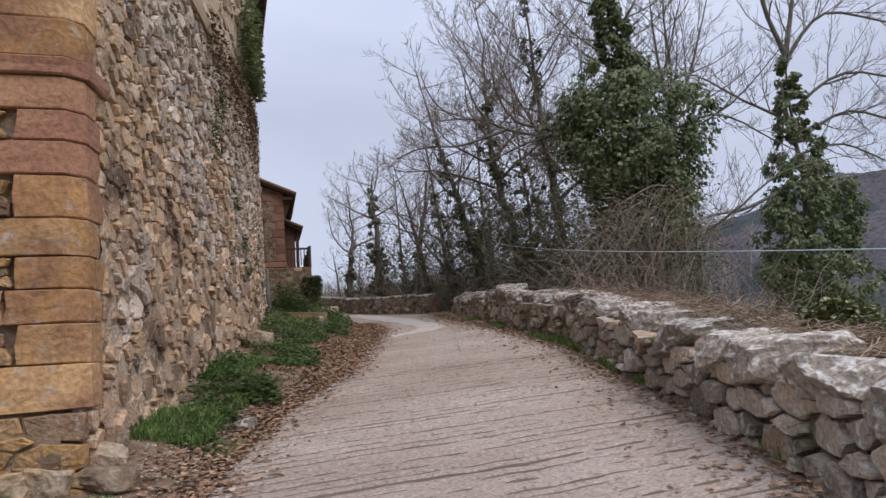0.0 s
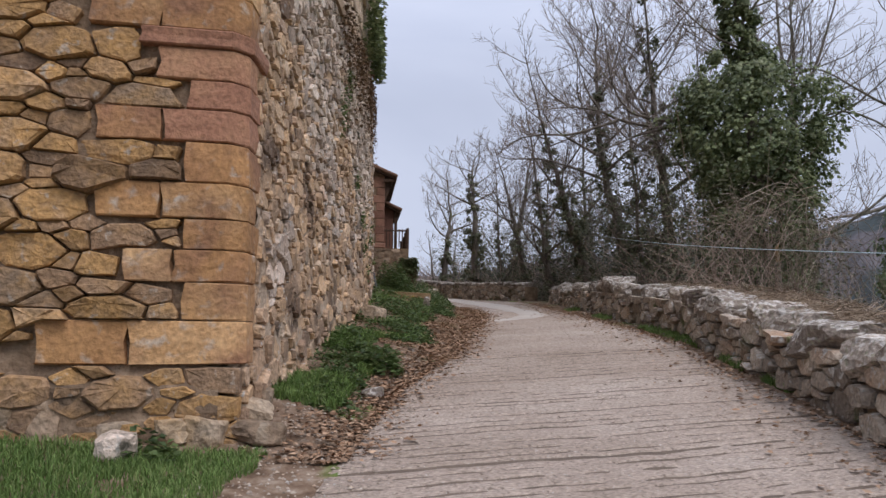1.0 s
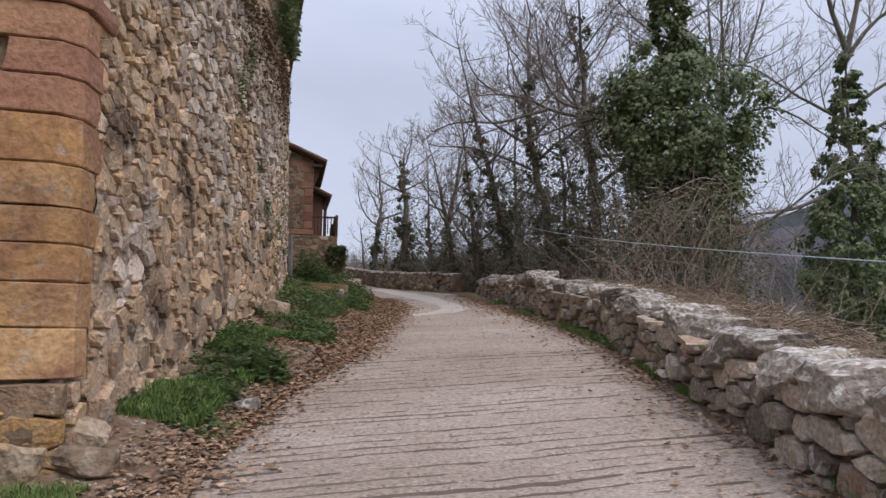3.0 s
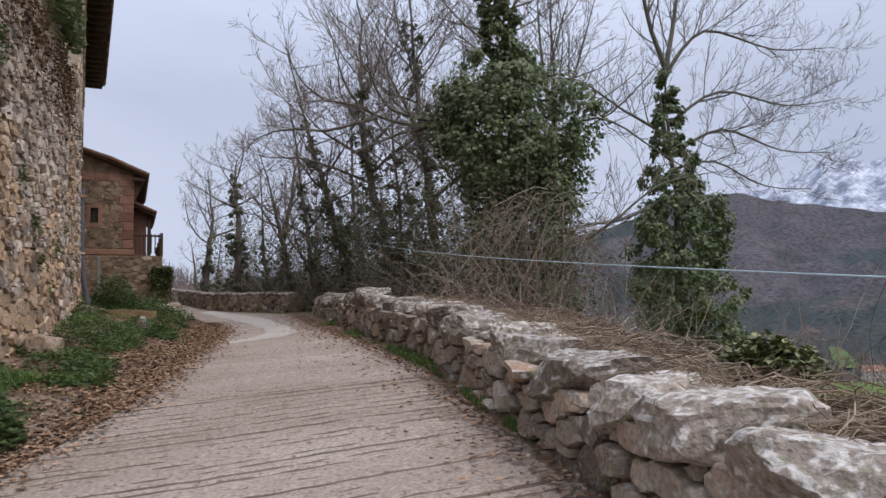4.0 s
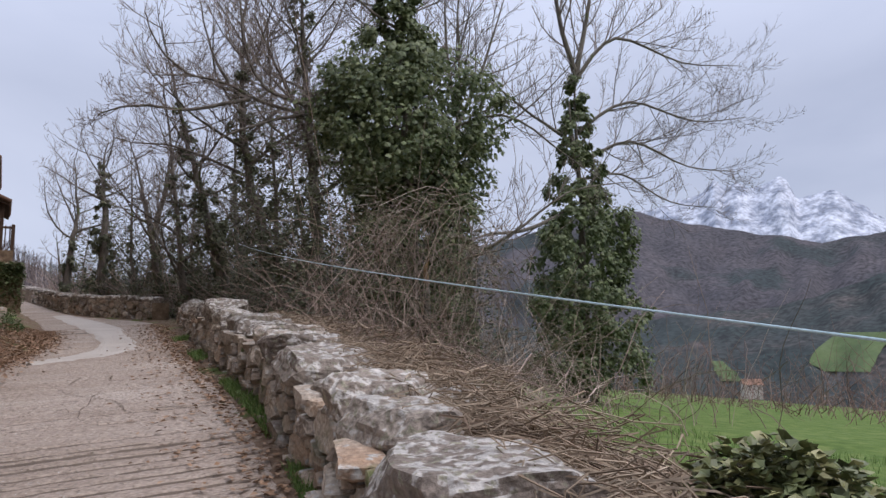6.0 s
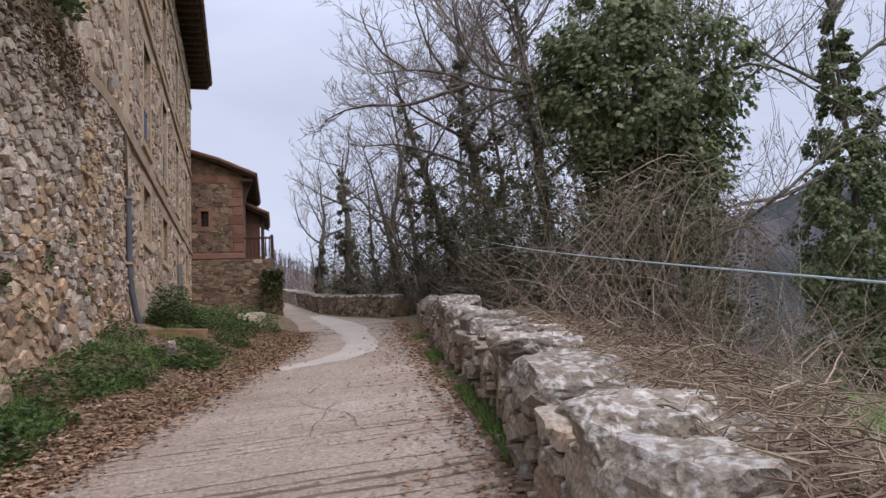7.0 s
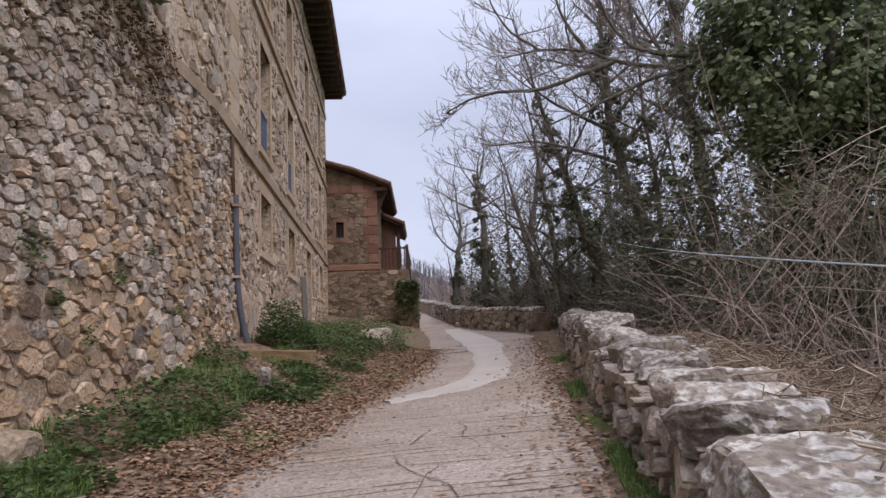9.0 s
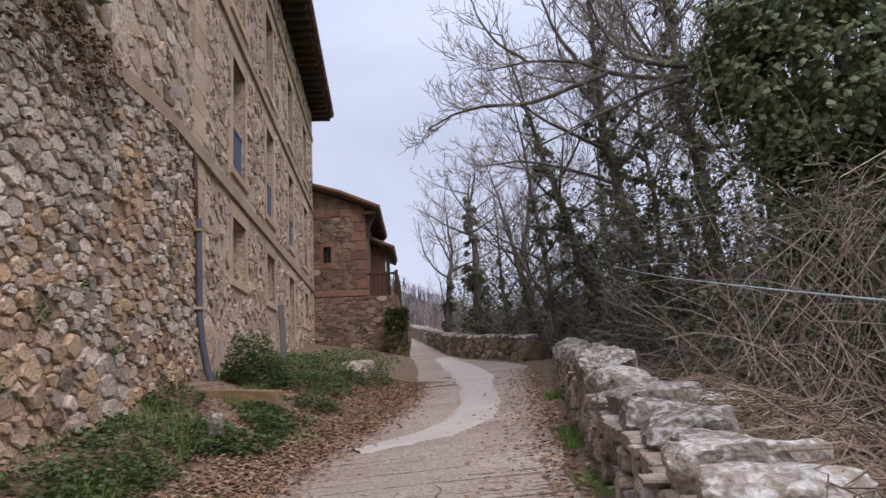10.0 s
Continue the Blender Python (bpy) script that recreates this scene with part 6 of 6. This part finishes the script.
def build_verge():
    rng = random.Random(81)
    g = Buf()

    def patch(x0, x1, y0, y1):
        def f():
            while True:
                x, y = rng.uniform(x0, x1), rng.uniform(y0, y1)
                tuft = noise.noise(Vector((x * 3.5, y * 3.5, 6)))
                if x < -0.75 - 0.45 * (5.6 - y) + 0.28 * noise.noise(Vector((x * 2.2, y * 2.2, 2))) and tuft > rng.uniform(-1.2, 0.0) and y > 3.6 + 0.5 * noise.noise(Vector((x * 1.5, 0, 4))):
                    return x, y
        return f

    def bank(y0, y1, k0, k1):
        """Between the wall foot (0) and the lane's edge (1)."""
        def f():
            for _ in range(40):
                y = rng.uniform(y0, y1)
                k = rng.uniform(k0, k1)
                x = front_x(y) + 0.06 + (road_l(y) - front_x(y)) * k
                if noise.noise(Vector((x * 1.2, y * 0.9, 2))) > 0.02:
                    return x, y
            return x, y
        return f

    def right_edge(y0, y1):
        def f():
            for _ in range(30):
                y = rng.uniform(y0, y1)
                if noise.noise(Vector((0.5, y * 0.8, 7))) > 0.06:
                    break
            r = road_r(y)
            return r + rng.uniform(0.0, 1.0) ** 1.0 * max(0.1, face_x(y) - r + 0.05), y
        return f

    blades(g, rng, 30000, patch(-3.8, -0.5, 3.0, 5.78), 0.025, 0.085, 0.0042)
    blades(g, rng, 8000, bank(6.9, 12.5, 0.0, 0.66), 0.05, 0.13)
    blades(g, rng, 4000, bank(12.5, 30, 0.0, 0.6), 0.06, 0.16)
    blades(g, rng, 7000, right_edge(2, 20), 0.03, 0.10, 0.0045)
    blades(g, rng, 2500, lambda: (rng.uniform(8, 14), rng.uniform(4, 14)), 0.06, 0.16)
    tagged(g.make("grass", M["grass"]), "green grass tufts along the verges", "grass", kind="stuff")
    # broad-leaved weeds
    w = Buf()

    def weeds(cx, cy, rx, ry, h, count, size=0.055):
        for _ in range(count):
            a, q = rng.uniform(0, 2 * math.pi), math.sqrt(rng.random())
            x, y = cx + rx * q * math.cos(a), cy + ry * q * math.sin(a)
            top = 1.3 * h * (1 - 0.75 * q * q) * (0.75 + 0.5 * noise.noise(Vector((x * 3, y * 3, 1))))
            leaf(w, Vector((x, y, ground_z(x, y) + rng.uniform(0.15, 1.0) * max(0.03, top))), size * rng.uniform(0.6, 1.3), rng, 0.2, Vector((0, 0, 0.3)))

    for c in ((0.02, 8.7, 0.28, 0.35, 0.26, 420, 0.08), (-0.35, 10.3, 0.4, 0.9, 0.2, 600), (0.45, 11.6, 0.5, 1.0, 0.2, 700), (0.5, 13.4, 0.5, 0.8, 0.26, 800), (0.8, 14.6, 0.5, 0.9, 0.26, 800), (1.2, 15.8, 0.45, 0.7, 0.2, 500),
              (0.80, 19.9, 0.5, 0.8, 0.85, 3600), (0.35, 17.4, 0.4, 0.5, 0.3, 450), (1.7, 20.6, 0.55, 1.0, 0.55, 1300), (1.3, 22.8, 1.0, 1.4, 0.5, 1700), (2.2, 24.0, 0.6, 1.6, 0.45, 1200), (1.5, 27.5, 1.2, 2.5, 0.5, 1500), (1.6, 32.0, 1.2, 3.0, 0.4, 1200),
              (1.6, 17.0, 0.35, 0.4, 0.2, 300), (1.9, 18.6, 0.3, 0.5, 0.25, 350), (-1.6, 5.55, 0.25, 0.12, 0.18, 160)):
        weeds(*c)
    for _ in range(85):
        y = rng.uniform(9.6, 19.0)
        k = rng.random() ** 1.2 * 0.72
        x = front_x(y) + 0.12 + (road_l(y) - front_x(y)) * k
        if noise.noise(Vector((x * 1.2, y * 0.9, 2))) > -0.12:
            weeds(x, y, rng.uniform(0.14, 0.32), rng.uniform(0.16, 0.4), rng.uniform(0.07, 0.17), rng.randint(60, 150), rng.uniform(0.05, 0.075))
    for _ in range(26):
        y = rng.uniform(6.9, 9.6)
        x = front_x(y) + 0.15 + (road_l(y) - front_x(y)) * rng.random() * 0.55
        weeds(x, y, rng.uniform(0.12, 0.25), rng.uniform(0.14, 0.3), rng.uniform(0.05, 0.12), rng.randint(60, 130), rng.uniform(0.035, 0.055))
    tagged(w.make("weeds", M["bushleaf"]), "nettles and leafy weeds on the bank", "weeds", kind="stuff")
    # pale gravel washed out beside the lane
    p = Buf()
    for _ in range(2600):
        y = rng.uniform(2.6, 10.0)
        x = road_l(y) + rng.gauss(-0.25, 0.32)
        if x < front_x(max(y, 5.7)) + 0.15 and y > 5.6:
            continue
        z = (ground_z(x, y) if x < road_l(y) else lane_z(x, y)) + 0.004
        q = rng.uniform(0.004, 0.016)
        ring = [(x + q * math.cos(a + rng.uniform(-0.4, 0.4)) * 1.2, y + q * math.sin(a), z - 0.003) for a in (0, 1.25, 2.5, 3.8, 5.0)]
        p.add(ring + [(x, y, z + q * 0.7)], [(i, (i + 1) % 5, 5) for i in range(5)])
    tagged(p.make("gravel", M["dry_rest"]), "pale gravel washed out beside the lane", "gravel", kind="stuff")
    # leaf litter
    l = Buf()
    for _ in range(30000):
        if rng.random() < 0.88:
            y = 5.6 + 20 * rng.random() ** 1.1
            if y < 9.5 and rng.random() < 0.6:
                continue
            d = abs(rng.gauss(0, 0.95)) if y > 10 else abs(rng.gauss(0, 0.28))
            x = road_l(y) + 0.12 - d if rng.random() < 0.8 else road_l(y) + abs(rng.gauss(0, 0.22))
            if x < front_x(y) + 0.05:
                continue
        else:
            y = rng.uniform(4, 27)
            x = road_r(y) - 0.25 + abs(rng.gauss(0, 0.25)) * (1 if rng.random() < 0.75 else -1.2)
            if x > face_x(y) - 0.03:
                continue
        z = (ground_z(x, y) if x < road_l(y) or x > road_r(y) else lane_z(x, y)) + 0.012
        s = rng.uniform(0.014, 0.042)
        a = rng.uniform(0, 6.3)
        c, q = math.cos(a) * s, math.sin(a) * s
        l.add([(x + c, y + q, z + rng.uniform(0, 0.02)), (x - q * 0.6, y + c * 0.6, z + rng.uniform(0, 0.025)), (x - c, y - q, z + rng.uniform(0, 0.02)), (x + q * 0.6, y - c * 0.6, z + rng.uniform(0, 0.025))], [(0, 1, 2), (0, 2, 3)])
    tagged(l.make("leaf_litter", M["litter"]), "brown fallen leaves along the edge of the lane", "leaves", kind="stuff")


# ---------- small things ----------
def build_small():
    rng = random.Random(91)

    def boulder(name, label, x, y, size, seed, material, sink=0.25, level=3):
        r = random.Random(seed)
        v, f = rock(size, r, 8, level, 0.06)
        m = pose(x, y, ground_z(x, y) + size[2] * (1 - sink), r.uniform(-8, 8), r.uniform(-8, 8), r.uniform(0, 90))
        tagged(obj(name, [tuple(m @ Vector(p)) for p in v], f, material), label, "rock")

    boulder("boulder", "grey-brown boulder half sunk at the wall foot", 0.06, 12.5, (0.24, 0.20, 0.17), 5, M["footing"], 0.45)
    boulder("rock", "pale grey rock in the grass at the end wall", -1.75, 5.52, (0.13, 0.11, 0.11), 6, M["grey"])
    boulder("rock", "grey rock among weeds on the bank", 2.05, 24.2, (0.36, 0.3, 0.2), 7, M["dry"])
    boulder("rock", "small upright pale stone on the bank", 1.25, 15.9, (0.10, 0.07, 0.15), 8, M["cap"], 0.2, 2)
    boulder("rock", "flat pale stone in the weeds", -0.05, 7.6, (0.14, 0.09, 0.05), 9, M["cap"], 0.3, 2)
    for i in range(26):
        y = rng.uniform(6.2, 20)
        side = rng.random() < 0.5
        x = road_l(y) - rng.uniform(0.0, 0.5) if side else road_r(y) + rng.uniform(0.0, 0.15)
        boulder("rock", "loose pebble at the edge of the lane", x, y, (rng.uniform(0.02, 0.05), rng.uniform(0.02, 0.05), rng.uniform(0.015, 0.03)), 200 + i, M["dry"], 0.3, 1)
    # sawn timber on the bank
    z = ground_z(1.25, 18.2)
    t = part("timber_beam", bevel_box(-0.55, 0.55, -0.10, 0.10, -0.03, 0.16, 0.012, rng, 0.006), M["log"])
    t.matrix_world = pose(1.0, 18.1, z + 0.03, 0, 3, -14)
    tagged(t, "old sawn timber with yellow flecks lying on the bank", "timber")
    # grey board that leans on the facade
    t = part("board", bevel_box(-0.16, 0.16, -0.02, 0.02, 0.0, 1.35, 0.006, rng, 0.004), M["greyboard"])
    t.matrix_world = pose(0.28, 25.3, ground_z(0.28, 25.3) + 0.004, 0, -9, 80)
    tagged(t, "weathered grey board leaning on the facade", "board")
    # pipe down the facade
    pipe = thing("drain_pipe", "grey plastic drain pipe on the facade, bent at the foot", "pipe")
    b = Buf()
    path = [on_front(U_PIPE - 0.10, z, 0.09) for z in (5.0, 4.5, 3.9, 3.5)] + [(0.16, 19.13, 3.1), (0.22, 19.17, 2.75), (0.28, 19.2, 2.5), (0.30, 19.2, 2.28)]
    tube(b, [Vector(p) for p in path], [0.055] * len(path), 10)
    b.make("pipe", M["pipe"], pipe, smooth=True)
    b = Buf()
    path = [on_front(U_PIPE - 0.09, z, 0.06) for z in (6.02, 5.5, 4.95)]
    tube(b, [Vector(p) for p in path], [0.035] * 3, 8)
    b.make("pipe", M["rust"], pipe, "thin brown upper pipe", smooth=True)
    for z in (4.8, 3.6):
        b = Buf()
        b.add(*slab(on_front, U_PIPE - 0.18, U_PIPE - 0.02, z, z + 0.04, -0.02, 0.152))
        b.make("bracket", M["ashlar"], pipe)
    b = Buf()
    tube(b, [Vector((0.30, 19.2, 2.36)), Vector((0.31, 19.2, 2.16))], [0.07, 0.075], 10)
    b.make("collar", M["rustred"], pipe, "red pipe collar", smooth=True)
    # wire over the meadow
    w = Buf()
    pts = []
    for i in range(61):
        y = -4.0 + 26.0 * i / 60
        pts.append(Vector((6.0 + 0.18 * (y - 15), y, 1.446 + 0.1066 * y + 0.00121 * y * y)))
    tube(w, pts, [0.0045] * 61, 6)
    tagged(w.make("fence_wire", M["wire"], smooth=True), "thin pale blue wire strung from the trees", "wire")
    # cut stump in the tangle
    stump = thing("tree_stump", "broken grey stump with yellow torn wood on top", "stump")
    b = Buf()
    tube(b, [Vector((9.0, 15.9, 0.8)), Vector((9.05, 15.8, 2.2)), Vector((8.97, 15.7, 3.1))], [0.10, 0.085, 0.06], 9)
    b.make("trunk", M["bark"], stump, smooth=True)
    b = Buf()
    tube(b, [Vector((8.97, 15.68, 3.05)), Vector((8.93, 15.66, 3.3)), Vector((9.0, 15.64, 3.5))], [0.062, 0.045, 0.006], 6)
    b.make("torn_wood", M["log"], stump, "yellow torn wood")
    # growth on the walls
    for y, z, n, r in ((13.2, 3.35, 70, 0.16), (13.5, 2.9, 50, 0.12), (14.6, 3.2, 40, 0.10), (12.6, 3.9, 50, 0.12), (14.0, 2.55, 40, 0.10), (15.4, 3.55, 30, 0.09), (11.6, 5.2, 120, 0.28), (11.0, 4.6, 90, 0.25), (16.1, 2.9, 30, 0.08)):
        w = Buf()
        x0, y0, z0 = on_front(u_of_y(y), z, 0.05)
        for _ in range(n):
            leaf(w, Vector((x0 + abs(rng.gauss(0, 0.04)), y0 + rng.gauss(0, r * 0.7), z0 + rng.gauss(0, r * 0.7))), rng.uniform(0.03, 0.06), rng, 0.7, Vector((0.6, 0, 0)))
        tagged(w.make("wall_weed", M["bushleaf"]), "small green weed rooted in the wall joints", "weed", "weeds in the wall", "stuff")
    c = Buf()
    for k in range(1500):
        u = u_of_y(rng.choice((11.2, 11.8, 12.6, 13.3, 14.2, 15.0, 15.6)) + rng.gauss(0, 0.24))
        z = 6.35 - abs(rng.gauss(0, 0.62))
        p = Vector(on_front(u, z, 0.05 + rng.random() * 0.12))
        if k % 8 == 0:
            tube(c, [p, p + Vector((rng.uniform(0, 0.06), rng.gauss(0, 0.10), -0.10)), p + Vector((rng.uniform(0, 0.05), rng.gauss(0, 0.14), -0.24))], [0.004, 0.004, 0.002], 3)
        else:
            leaf(c, p, rng.uniform(0.03, 0.075), rng, 0.8, Vector((0.5, 0, -0.2)))
    tagged(c.make("dry_creeper", M["creeper"]), "dry brown creeper hanging over the string course", "creeper", kind="stuff")
    c = Buf()
    for _ in range(1500):
        u = u_of_y(rng.uniform(13.4, 15.3))
        leaf(c, Vector(on_front(u, 6.5 + abs(rng.gauss(0, 0.8)), 0.10 + rng.random() * 0.22)), rng.uniform(0.06, 0.12), rng, 0.6, Vector((0.6, 0, 0)))
    tagged(c.make("wall_ivy", M["ivy"]), "dark ivy on the facade above the string course", "ivy", kind="stuff")
    c = Buf()
    for _ in range(1100):
        leaf(c, Vector((rng.uniform(2.0, 3.0), 39.1 - rng.random() * 0.2 if rng.random() < 0.7 else rng.uniform(39.1, 41), 5.3 - abs(rng.gauss(0, 0.9)))), rng.uniform(0.08, 0.16), rng, 0.6, Vector((0.2, -0.6, 0)))
    tagged(c.make("wall_ivy", M["ivy"]), "ivy over the corner of the terrace wall", "ivy", kind="stuff")


build_trees()
build_undergrowth()
build_verge()
build_small()
build_drystone()
build_far_wall()
build_end_wall()
build_rubble_front()
